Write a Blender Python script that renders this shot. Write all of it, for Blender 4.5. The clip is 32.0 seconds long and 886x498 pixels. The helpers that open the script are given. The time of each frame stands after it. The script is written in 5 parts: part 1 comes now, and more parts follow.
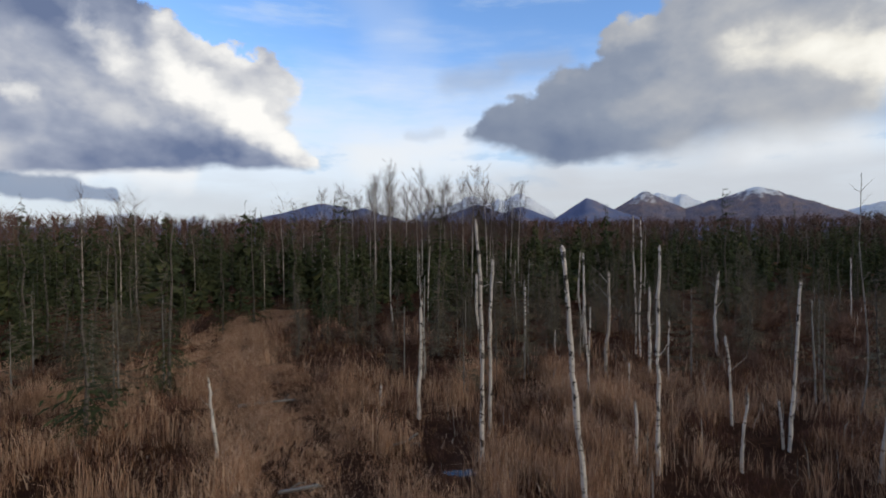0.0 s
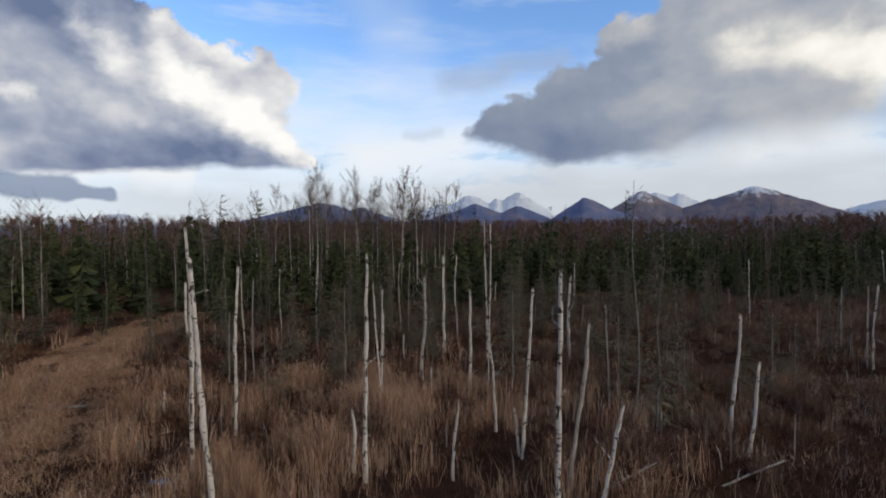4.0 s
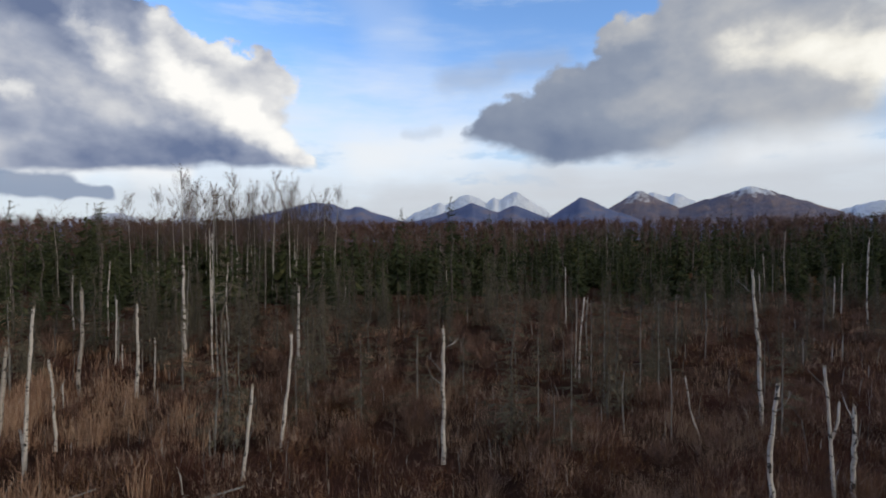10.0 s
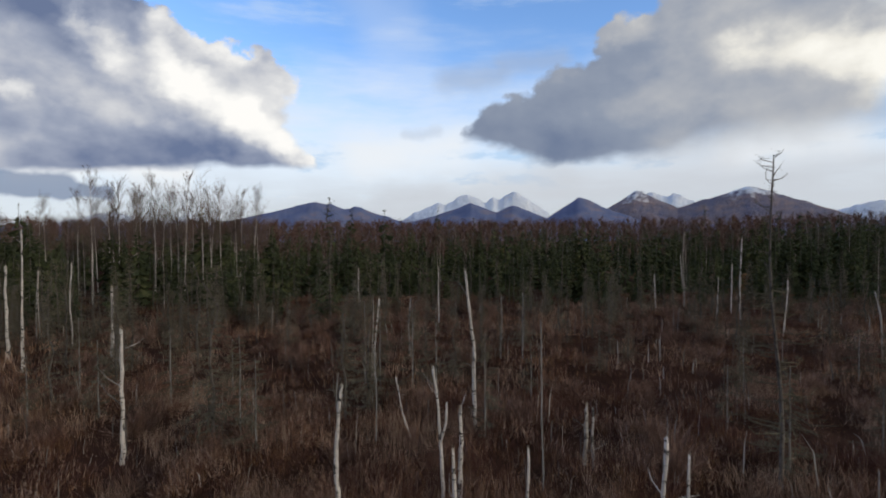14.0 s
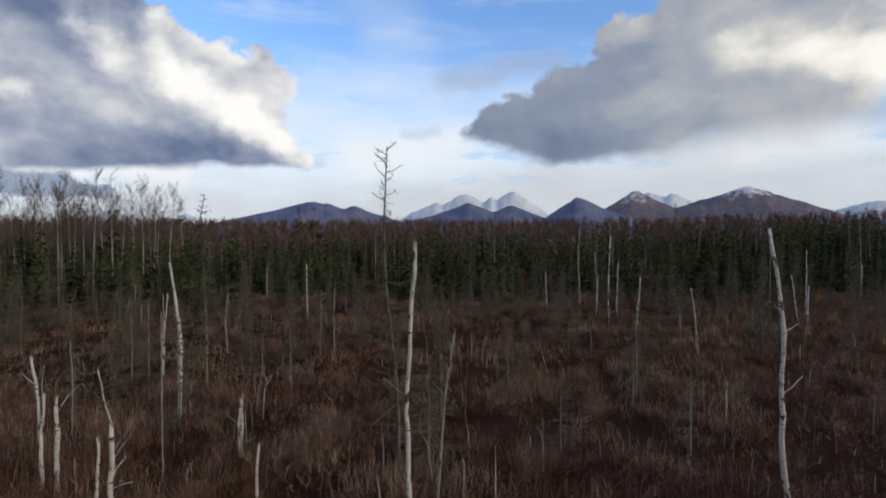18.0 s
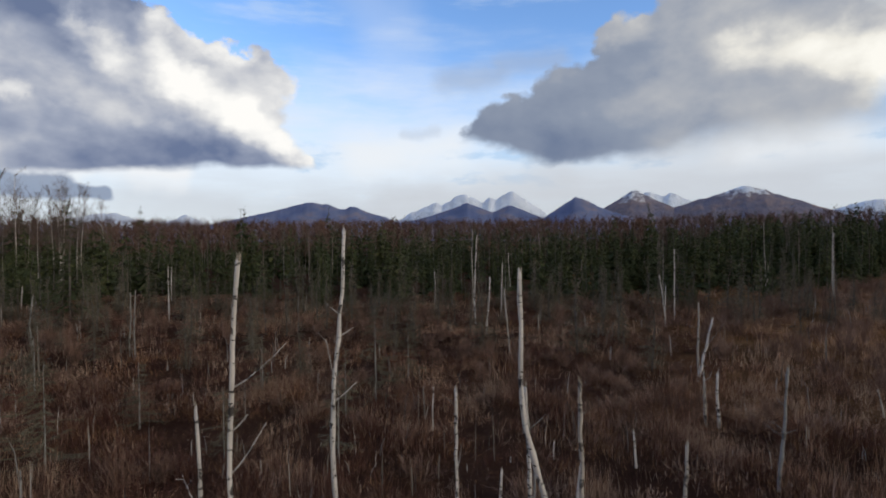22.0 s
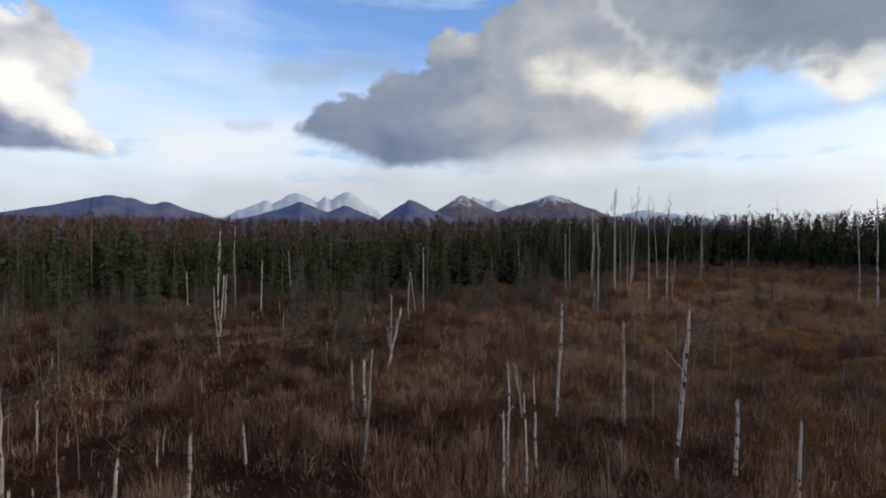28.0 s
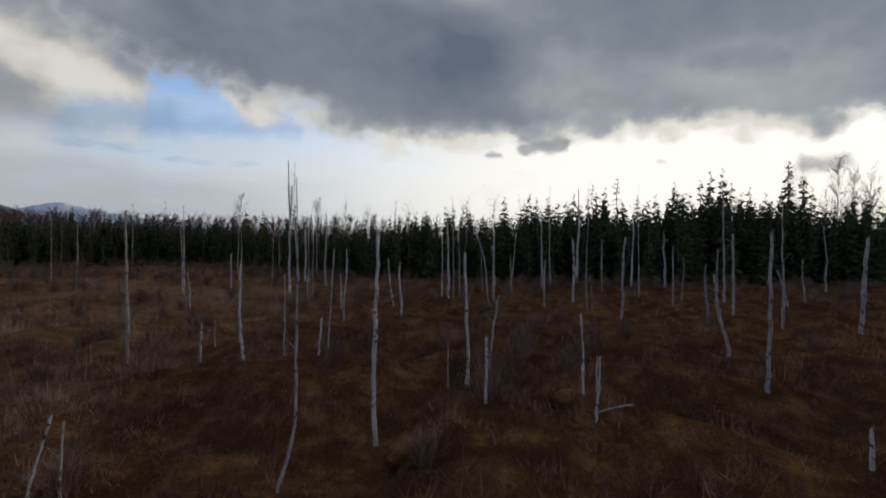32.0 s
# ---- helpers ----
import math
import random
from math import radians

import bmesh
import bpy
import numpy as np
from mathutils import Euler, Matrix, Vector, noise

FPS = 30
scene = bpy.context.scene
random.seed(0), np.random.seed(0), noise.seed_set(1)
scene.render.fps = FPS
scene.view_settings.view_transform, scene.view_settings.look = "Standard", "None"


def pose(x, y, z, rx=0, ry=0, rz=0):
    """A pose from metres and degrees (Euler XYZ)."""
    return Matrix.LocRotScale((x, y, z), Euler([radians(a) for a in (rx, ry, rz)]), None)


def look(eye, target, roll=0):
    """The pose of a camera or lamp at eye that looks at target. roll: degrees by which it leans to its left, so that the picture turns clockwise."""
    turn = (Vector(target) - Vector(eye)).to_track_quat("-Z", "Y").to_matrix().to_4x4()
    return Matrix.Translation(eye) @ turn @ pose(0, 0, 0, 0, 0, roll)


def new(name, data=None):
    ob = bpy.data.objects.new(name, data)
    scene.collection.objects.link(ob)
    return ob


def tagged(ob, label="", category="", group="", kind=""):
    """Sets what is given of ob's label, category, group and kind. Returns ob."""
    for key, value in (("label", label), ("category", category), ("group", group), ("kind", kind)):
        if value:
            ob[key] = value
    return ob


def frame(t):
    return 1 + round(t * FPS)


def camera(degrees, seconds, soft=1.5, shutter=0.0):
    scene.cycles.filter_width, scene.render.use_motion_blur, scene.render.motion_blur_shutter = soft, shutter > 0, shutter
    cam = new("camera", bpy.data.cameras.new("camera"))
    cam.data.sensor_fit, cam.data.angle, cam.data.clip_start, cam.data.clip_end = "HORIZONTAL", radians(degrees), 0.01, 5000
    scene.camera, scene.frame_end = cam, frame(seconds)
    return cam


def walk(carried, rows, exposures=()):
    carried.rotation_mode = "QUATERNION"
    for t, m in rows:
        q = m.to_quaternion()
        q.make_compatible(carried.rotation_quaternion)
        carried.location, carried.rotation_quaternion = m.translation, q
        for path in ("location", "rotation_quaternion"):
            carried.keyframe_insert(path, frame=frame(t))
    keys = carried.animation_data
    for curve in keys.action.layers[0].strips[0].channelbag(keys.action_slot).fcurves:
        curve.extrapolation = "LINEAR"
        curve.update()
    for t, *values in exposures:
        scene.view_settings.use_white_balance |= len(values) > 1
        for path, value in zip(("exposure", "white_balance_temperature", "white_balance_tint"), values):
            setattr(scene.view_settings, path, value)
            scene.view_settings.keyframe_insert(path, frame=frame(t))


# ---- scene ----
cam = camera(85.0, 32.0, soft=2.0)
PATH = [
    (0, (0.042, -0.04, 4.198), (0.034, 1.96, 4.169), -0.4),
    (0.5, (0.89, -0.081, 4.231), (0.882, 1.919, 4.203), -0.6),
    (1, (1.78, -0.089, 4.29), (1.773, 1.91, 4.262), -0.6),
    (1.5, (2.608, -0.019, 4.335), (2.602, 1.981, 4.305), -0.5),
    (2, (3.246, 0.02, 4.348), (3.24, 2.02, 4.318), -0.5),
    (2.5, (3.802, 0.085, 4.346), (3.795, 2.085, 4.316), -0.5),
    (3, (4.363, 0.063, 4.336), (4.358, 2.063, 4.304), -0.4),
    (3.5, (4.841, -0.033, 4.283), (4.838, 1.966, 4.252), -0.4),
    (5.5, (7.504, 0.054, 4.595), (7.506, 2.053, 4.564), -0.5),
    (6, (8.212, 0.049, 4.641), (8.215, 2.048, 4.61), -0.5),
    (6.5, (8.871, -0.032, 4.639), (8.875, 1.968, 4.605), -0.3),
    (7, (9.549, -0.087, 4.629), (9.553, 1.913, 4.596), -0.4),
    (7.5, (10.374, -0.101, 4.667), (10.377, 1.899, 4.633), -0.3),
    (8, (11.31, -0.105, 4.652), (11.313, 1.895, 4.619), -0.3),
    (8.5, (12.307, -0.089, 4.691), (12.31, 1.911, 4.656), -0.2),
    (9, (13.343, -0.015, 4.723), (13.347, 1.984, 4.689), -0.3),
    (9.5, (14.327, 0.078, 4.661), (14.331, 2.077, 4.627), -0.3),
    (10, (15.242, 0.193, 4.629), (15.247, 2.193, 4.595), -0.3),
    (10.5, (16.095, 0.195, 4.614), (16.1, 2.195, 4.582), -0.3),
    (11, (16.918, 0.207, 4.577), (16.924, 2.207, 4.545), -0.3),
    (11.5, (17.746, 0.197, 4.568), (17.751, 2.197, 4.536), -0.3),
    (12, (18.615, 0.236, 4.606), (18.621, 2.236, 4.573), -0.3),
    (12.5, (19.488, 0.275, 4.604), (19.494, 2.275, 4.571), -0.3),
    (13, (20.337, 0.233, 4.627), (20.344, 2.233, 4.593), -0.2),
    (13.5, (21.195, 0.211, 4.62), (21.201, 2.211, 4.587), -0.2),
    (14, (22.029, 0.146, 4.619), (22.035, 2.145, 4.585), -0.3),
    (14.5, (22.868, 0.111, 4.605), (22.874, 2.11, 4.572), -0.3),
    (16.5, (26.248, 0.08, 4.529), (26.254, 2.08, 4.495), -0.3),
    (17, (27.158, 0.038, 4.53), (27.166, 2.037, 4.495), -0.5),
    (17.5, (28.079, 0.05, 4.482), (28.089, 2.05, 4.446), -0.2),
    (18, (29.009, 0.092, 4.437), (29.02, 2.092, 4.402), -0.2),
    (18.5, (29.956, 0.13, 4.424), (29.968, 2.13, 4.389), -0.2),
    (19, (30.857, 0.24, 4.369), (30.866, 2.24, 4.335), -0.2),
    (19.5, (31.788, 0.184, 4.347), (31.798, 2.184, 4.314), -0.3),
    (20, (32.672, 0.16, 4.35), (32.682, 2.159, 4.317), -0.2),
    (20.5, (33.54, 0.251, 4.373), (33.551, 2.251, 4.339), -0.2),
    (21, (34.468, 0.31, 4.369), (34.479, 2.31, 4.336), -0.4),
    (21.5, (35.344, 0.308, 4.358), (35.355, 2.308, 4.325), -0.4),
    (22, (36.241, 0.389, 4.4), (36.252, 2.389, 4.366), -0.4),
    (22.5, (37.135, 0.55, 4.472), (37.147, 2.549, 4.439), -0.3),
    (23, (38.031, 0.615, 4.476), (38.041, 2.615, 4.442), -0.4),
    (23.5, (38.89, 0.583, 4.454), (38.901, 2.583, 4.421), -0.4),
    (24, (39.585, 0.512, 4.427), (39.597, 2.512, 4.394), -0.4),
    (24.5, (39.984, 0.438, 4.385), (39.998, 2.438, 4.352), -0.5),
    (26.5, (40.069, 0.214, 4.237), (40.293, 2.201, 4.205), -0.4),
    (27, (40.105, 0.168, 4.219), (40.446, 2.138, 4.186), -0.3),
    (27.5, (40.234, 0.102, 4.217), (40.711, 2.044, 4.175), 0.0),
    (28, (40.56, -0.105, 4.173), (41.228, 1.779, 4.14), -0.0),
    (28.5, (41.099, -0.349, 4.18), (41.925, 1.472, 4.143), 0.1),
    (29, (41.887, -0.707, 4.173), (43.025, 0.937, 4.142), 0.4),
    (29.5, (42.625, -0.68, 4.179), (44.21, 0.54, 4.15), 0.6),
    (30, (43.018, -0.819, 4.273), (44.915, -0.186, 4.241), 1.2),
    (30.5, (43.206, -1.417, 4.213), (45.168, -1.026, 4.192), 1.2),
    (31, (43.234, -2.564, 4.192), (45.202, -2.206, 4.173), 1.2),
    (31.5, (43.382, -3.962, 4.166), (45.351, -3.612, 4.145), 0.6),
    (32, (43.622, -5.432, 4.161), (45.595, -5.105, 4.139), 0.7),
]
walk(cam, [(t, look(eye, target, roll)) for t, eye, target, roll in PATH],
     [(0, 0.0), (28, 0.0), (29, -0.03), (30, -0.22), (31, -0.45), (32, -0.52)])


# ---- node arithmetic ----
class Num:
    """A number in a node tree, with the usual arithmetic."""

    def __init__(self, tree, socket):
        self.tree, self.socket = tree, socket

    def op(self, kind, *others):
        node = self.tree.nodes.new("ShaderNodeMath")
        node.operation = kind
        for slot, value in zip(node.inputs, (self, *others)):
            if isinstance(value, Num):
                self.tree.links.new(value.socket, slot)
            else:
                slot.default_value = value
        return Num(self.tree, node.outputs[0])

    def __add__(self, o): return self.op("ADD", o)
    def __sub__(self, o): return self.op("SUBTRACT", o)
    def __mul__(self, o): return self.op("MULTIPLY", o)
    def __truediv__(self, o): return self.op("DIVIDE", o)
    def least(self, o): return self.op("MINIMUM", o)
    def most(self, o): return self.op("MAXIMUM", o)

    def step(self, low, high, a=0.0, b=1.0):
        node = self.tree.nodes.new("ShaderNodeMapRange")
        node.interpolation_type = "SMOOTHSTEP"
        for slot, value in zip(node.inputs, (self, low, high, a, b)):
            if isinstance(value, Num):
                self.tree.links.new(value.socket, slot)
            else:
                slot.default_value = value
        return Num(self.tree, node.outputs[0])


def blend(tree, factor, a, b):
    """A colour between a and b: sockets or colours."""
    node = tree.nodes.new("ShaderNodeMix")
    node.data_type = "RGBA"
    if isinstance(factor, Num):
        tree.links.new(factor.socket, node.inputs[0])
    else:
        node.inputs[0].default_value = factor
    for slot, value in ((node.inputs[6], a), (node.inputs[7], b)):
        if isinstance(value, tuple):
            slot.default_value = (*value, 1)
        else:
            tree.links.new(value, slot)
    return node.outputs[2]


def join_xyz(tree, x, y, z=0.0):
    node = tree.nodes.new("ShaderNodeCombineXYZ")
    for slot, value in zip(node.inputs, (x, y, z)):
        if isinstance(value, Num):
            tree.links.new(value.socket, slot)
        else:
            slot.default_value = value
    return node.outputs[0]


def grain(tree, where, scale, detail=4.0, rough=0.55):
    node = tree.nodes.new("ShaderNodeTexNoise")
    tree.links.new(where, node.inputs["Vector"])
    node.inputs["Scale"].default_value = scale
    node.inputs["Detail"].default_value = detail
    node.inputs["Roughness"].default_value = rough
    return Num(tree, node.outputs["Fac"])


def ramp(t, fac, *stops):
    node = t.nodes.new("ShaderNodeValToRGB")
    t.links.new(fac.socket, node.inputs[0])
    while len(node.color_ramp.elements) < len(stops):
        node.color_ramp.elements.new(0.5)
    for e, (at, colour) in zip(node.color_ramp.elements, stops):
        e.position, e.color = at, (*colour, 1)
    return node.outputs[0]


# ---- sky, clouds and sun ----
SUN_AZIMUTH, SUN_HEIGHT = radians(118), radians(14)
world = bpy.data.worlds.new("sky")
scene.world = world
world.use_nodes = True
tree = world.node_tree
tree.nodes.clear()
way = tree.nodes.new("ShaderNodeTexCoord").outputs["Generated"]
parts_of_way = tree.nodes.new("ShaderNodeSeparateXYZ")
tree.links.new(way, parts_of_way.inputs[0])
dx, dy, dz = (Num(tree, parts_of_way.outputs[i]) for i in range(3))
u = dx.op("ARCTAN2", dy)
flat = (dx * dx + dy * dy).op("SQRT").most(0.02)
v = dz / flat
def field(scale, stretch, layer, detail, rough, du=0.0, dv=0.0):
    return grain(tree, join_xyz(tree, u + du, (v + dv) * stretch, layer), scale, detail, rough) - 0.5


def lumps_of(scale, stretch, layer, du=0.0, dv=0.0):
    """Rounded heaps like those of a cumulus: high in their middles."""
    node = tree.nodes.new("ShaderNodeTexVoronoi")
    node.feature = "SMOOTH_F1"
    warp = field(scale * 1.3, stretch, layer + 3.0, 3, 0.5, du, dv)
    tree.links.new(join_xyz(tree, u + du + warp * (0.5 / scale), (v + dv) * stretch + warp * (0.4 / scale), layer), node.inputs["Vector"])
    node.inputs["Scale"].default_value, node.inputs["Detail"].default_value = scale, 2.5
    node.inputs["Roughness"].default_value, node.inputs["Smoothness"].default_value = 0.55, 0.35
    return Num(tree, node.outputs["Distance"]) * -1.0 + 0.55


billow = field(5.5, 1.3, 0.0, 7, 0.52)
billow2 = field(3.6, 1.3, 7.0, 6, 0.48)
heap = lumps_of(9.0, 1.2, 2.0)
heap_lit = heap - lumps_of(9.0, 1.2, 2.0, 0.022, 0.030)
soft = field(2.4, 1.4, 11.0, 5, 0.5)
wisp = field(3.0, 5.0, 3.0, 7, 0.6)
fleck = field(13.0, 1.6, 31.0, 6, 0.6)
# how far the billows face the light, up and to the right
puff = billow - field(5.5, 1.3, 0.0, 7, 0.52, 0.025, 0.035)
puff2 = billow2 - field(3.6, 1.3, 7.0, 6, 0.48, 0.05, 0.06)

nishita = tree.nodes.new("ShaderNodeTexSky")
nishita.sky_type = "NISHITA"
nishita.sun_disc = False
nishita.sun_elevation, nishita.sun_rotation = SUN_HEIGHT, SUN_AZIMUTH
nishita.air_density, nishita.dust_density, nishita.ozone_density = 1.0, 0.6, 2.0
scaled = tree.nodes.new("ShaderNodeVectorMath")
scaled.operation = "MULTIPLY"
tree.links.new(nishita.outputs[0], scaled.inputs[0])
scaled.inputs[1].default_value = (0.205, 0.24, 0.30)
sky = scaled.outputs[0]

# high thin white veil, thicker towards the horizon
veil = (v + wisp * 0.30 + soft * 0.30).step(0.42, 0.12, 0.0, 1.0)
sky = blend(tree, veil * 0.92, sky, (0.775, 0.84, 0.915))
pale = (wisp + soft * 0.8).step(0.02, 0.26) * v.step(0.15, 0.5)
sky = blend(tree, pale * 0.5, sky, (0.62, 0.74, 0.90))
window = (wisp + fleck * 0.4).step(0.06, 0.16) * v.step(0.06, 0.11) * v.step(0.22, 0.17)
sky = blend(tree, window * 0.55, sky, (0.40, 0.60, 0.84))
# grey stratus low over the mountains
low = (v + wisp * 0.14 + billow2 * 0.10).step(0.15, 0.06) * (u + soft * 0.6).step(-0.9, 0.0, 0.35, 0.75) * u.step(1.7, 0.9)
sky = blend(tree, low, sky, (0.56, 0.59, 0.64))
humps = (lumps_of(7.0, 3.2, 14.0) * 0.5 + wisp * 0.9).step(0.02, 0.24) * v.step(0.30, 0.18) * v.step(0.03, 0.09)
sky = blend(tree, humps * 0.6, sky, (0.86, 0.87, 0.88))

def plate(bearing):
    """The way, on a plane square to a bearing, in thousandths of its distance: across and up."""
    s, c = math.sin(bearing), math.cos(bearing)
    ahead = (dx * s + dy * c).most(0.10)
    return (dx * c - dy * s) / ahead * 1000.0, dz / ahead * 1000.0


def swirl(p, scale, amount, layer, detail=5, rough=0.55):
    """Places pushed about by noise."""
    node = tree.nodes.new("ShaderNodeTexNoise")
    tree.links.new(join_xyz(tree, p[0] * 0.001, p[1] * 0.0013, layer), node.inputs["Vector"])
    node.inputs["Scale"].default_value, node.inputs["Detail"].default_value, node.inputs["Roughness"].default_value = scale, detail, rough
    split = tree.nodes.new("ShaderNodeSeparateColor")
    tree.links.new(node.outputs["Color"], split.inputs[0])
    return p[0] + (Num(tree, split.outputs[0]) - 0.5) * amount, p[1] + (Num(tree, split.outputs[1]) - 0.5) * amount


def strokes(p, rows):
    """Soft strokes of light or shade: from, to, reach, weight; they veil one another."""
    total = None
    for ax, ay, bx, by, reach, weight in rows:
        ex, ey = bx - ax, by - ay
        qx, qy = p[0] - ax, p[1] - ay
        k = ((qx * ex + qy * ey) / (ex * ex + ey * ey)).most(0.0).least(1.0)
        wx, wy = qx - k * ex, qy - k * ey
        one = (wx * wx + wy * wy).op("SQRT").step(reach * 1.3, 0.0, 0.0, weight)
        total = one if total is None else total + one - total * one
    return total


def beyond(p, nx, ny, c):
    return p[0] * nx + p[1] * ny + c


north, east = plate(0.0), plate(radians(79.7))
# white cloud banks, cirrus and low grey stratus over the mountains
loose = swirl(swirl(north, 3.0, 110.0, 5.0), 11.0, 34.0, 8.0)
sky = blend(tree, strokes(loose, [(-168, 186, 19, 201, 56, 0.70), (-881, 149, -531, 146, 26, 0.90), (-636, 120, -531, 114, 23, 0.50),
     (591, 190, 837, 201, 58, 0.70), (-110, 324, -168, 546, 70, 0.16), (-28, 289, -75, 453, 58, 0.10)]), sky, (0.88, 0.90, 0.92))
sky = blend(tree, strokes(loose, [(-110, 88, 264, 128, 49, 0.75), (252, 131, 1071, 143, 70, 0.60), (-648, 96, -425, 85, 35, 0.35),
     (428, 184, 580, 178, 47, 0.50)]) * v.step(0.30, 0.16) * 0.8, sky, (0.585, 0.61, 0.655))
sky = blend(tree, strokes(loose, [(19, 324, 118, 345, 35, 0.50), (141, 371, 252, 365, 30, 0.45), (-81, 228, -11, 233, 14, 0.30),
     (-227, 248, -262, 260, 16, 0.00)]), sky, (0.40, 0.45, 0.545))

# cloud over the left of the range: white crown, blue-grey base
pa = swirl(swirl(swirl(north, 5.0, 120.0, 1.0), 15.0, 46.0, 2.0, 6, 0.62), 44.0, 13.0, 3.0)
top_a = beyond(pa, -0.441, -0.898, 194) + heap * 55.0
foot_a = beyond(north, -0.006, 1.000, -153) + billow * 40.0 + fleck * 26.0
end_a = beyond(pa, -0.991, -0.136, -232) + heap * 50.0
cover_a = top_a.step(-7.0, 7.0) * foot_a.step(-6.0, 14.0) * end_a.step(-12.0, 12.0)
relief_a = heap_lit * 0.22 + puff * 0.55 + puff2 * 0.35 + fleck * 0.22
light_a = strokes(pa, [(-753, 459, -665, 388, 35, 0.42), (-653, 383, -542, 307, 53, 0.25), (-583, 441, -536, 324, 42, 0.55),
     (-542, 324, -414, 266, 47, 0.55), (-414, 260, -285, 178, 40, 0.56), (-507, 412, -402, 383, 30, 0.50),
     (-466, 359, -314, 307, 58, 0.26), (-320, 324, -285, 266, 41, 0.15), (-910, 324, -858, 312, 26, 0.45),
     (-764, 324, -355, 221, 70, 0.15)]) * (billow * 0.9 + puff * 1.5 + 0.76) - strokes(pa, [(-846, 160, -367, 160, 49, 0.10), (-659, 201, -414, 172, 58, 0.05), (-916, 488, -776, 429, 94, 0.10),
     (-916, 505, -577, 505, 58, 0.22)]) + relief_a + end_a.step(120.0, 0.0, 0.0, 0.25) * foot_a.step(10.0, 60.0) + foot_a.step(0.0, 190.0, 0.0, 0.10) + 0.215
shape_a = ramp(tree, light_a, (0.0, (0.145, 0.19, 0.315)), (0.30, (0.345, 0.385, 0.49)), (0.52, (0.60, 0.615, 0.655)), (0.80, (0.88, 0.875, 0.86)), (1.0, (1.0, 0.985, 0.95)))
sky = blend(tree, cover_a, sky, shape_a)
# thin dark bar below it
sky = blend(tree, (strokes(swirl(swirl(north, 7.0, 44.0, 4.0), 20.0, 16.0, 6.0), [(-963, 135, -776, 120, 35, 1.00), (-788, 116, -688, 104, 19, 0.80)]) + fleck * 0.4).step(0.15, 0.6) * 0.85, sky, (0.225, 0.285, 0.41))

# wedge-shaped cloud over the right of the range
pb = swirl(swirl(swirl(north, 4.5, 120.0, 12.0), 14.0, 46.0, 13.0, 6, 0.62), 42.0, 13.0, 14.0)
top_b = beyond(pb, 0.586, -0.810, 170) + heap * 46.0
tip_b = beyond(pb, 0.761, -0.648, 129) + 20.0
foot_b = beyond(north, 0.308, 0.951, -216).least(beyond(north, -0.114, 0.994, -123)) + billow * 60.0 + fleck * 30.0
end_b = beyond(swirl(pb, 2.6, 190.0, 16.0), -0.872, -0.490, 1191) + heap * 90.0
haze_b = (north[0]).step(230.0, 700.0, 14.0, 60.0)
cover_b = top_b.step(-9.0, 9.0) * foot_b.step(haze_b * -0.6, haze_b) * end_b.step(-24.0, 20.0) * tip_b.step(-10.0, 20.0)
relief_b = heap_lit * 0.09 + puff * 0.28 + puff2 * 0.22 + fleck * 0.12 + soft * 0.14
light_b = strokes(pb, [(603, 388, 644, 377, 58, 0.36), (650, 406, 837, 435, 70, 0.36), (720, 365, 907, 394, 64, 0.36),
     (930, 383, 1176, 324, 129, 0.62), (328, 418, 393, 453, 47, 0.26), (486, 429, 638, 476, 82, 0.14),
     (428, 324, 638, 289, 94, 0.08)]) * (billow2 * 1.6 + puff * 1.8 + soft * 1.0 + 0.72) - strokes(pb, [(65, 236, 252, 193, 70, 0.14), (252, 193, 545, 225, 58, 0.12), (276, 336, 428, 371, 82, 0.12)]) + relief_b + foot_b.step(180.0, 0.0, 0.0, 0.10) * north[0].step(250.0, 600.0) + north[0].step(50.0, 900.0, 0.0, 0.10) + 0.30
shape_b = ramp(tree, light_b, (0.0, (0.160, 0.207, 0.315)), (0.28, (0.275, 0.320, 0.41)), (0.50, (0.47, 0.485, 0.515)), (0.78, (0.83, 0.81, 0.75)), (1.0, (0.98, 0.96, 0.89)))
sky = blend(tree, cover_b, sky, shape_b)

# brightness of the thin cloud round the hidden sun
turn_u = u - 1.95
glow_d = (turn_u * turn_u * 0.9 + (v - 0.12) * (v - 0.12) * 7.0).op("SQRT")
glow = glow_d.step(1.1, 0.1) * v.step(-0.2, 0.02)
sky = blend(tree, glow * 0.95, sky, (1.6, 1.52, 1.38))
facing = (dx * math.sin(radians(79.7)) + dy * math.cos(radians(79.7))).step(0.1, 0.3)
pd = swirl(swirl(east, 3.6, 120.0, 22.0), 13.0, 46.0, 23.0, 6, 0.62)
sky = blend(tree, strokes(pd, [(-741, 266, -566, 266, 44, 0.75), (-612, 242, -309, 234, 26, 0.50)]) * facing, sky, (0.36, 0.54, 0.80))
puffs = strokes(pd, [(-414, 307, -373, 278, 58, 0.95), (-332, 278, -192, 231, 44, 0.55)]) * facing
sky = blend(tree, (puffs + fleck * 0.5).step(0.1, 0.7), sky, blend(tree, (puff + heap_lit * 0.4).step(-0.25, 0.25), (0.68, 0.69, 0.70), (0.98, 0.96, 0.92)))

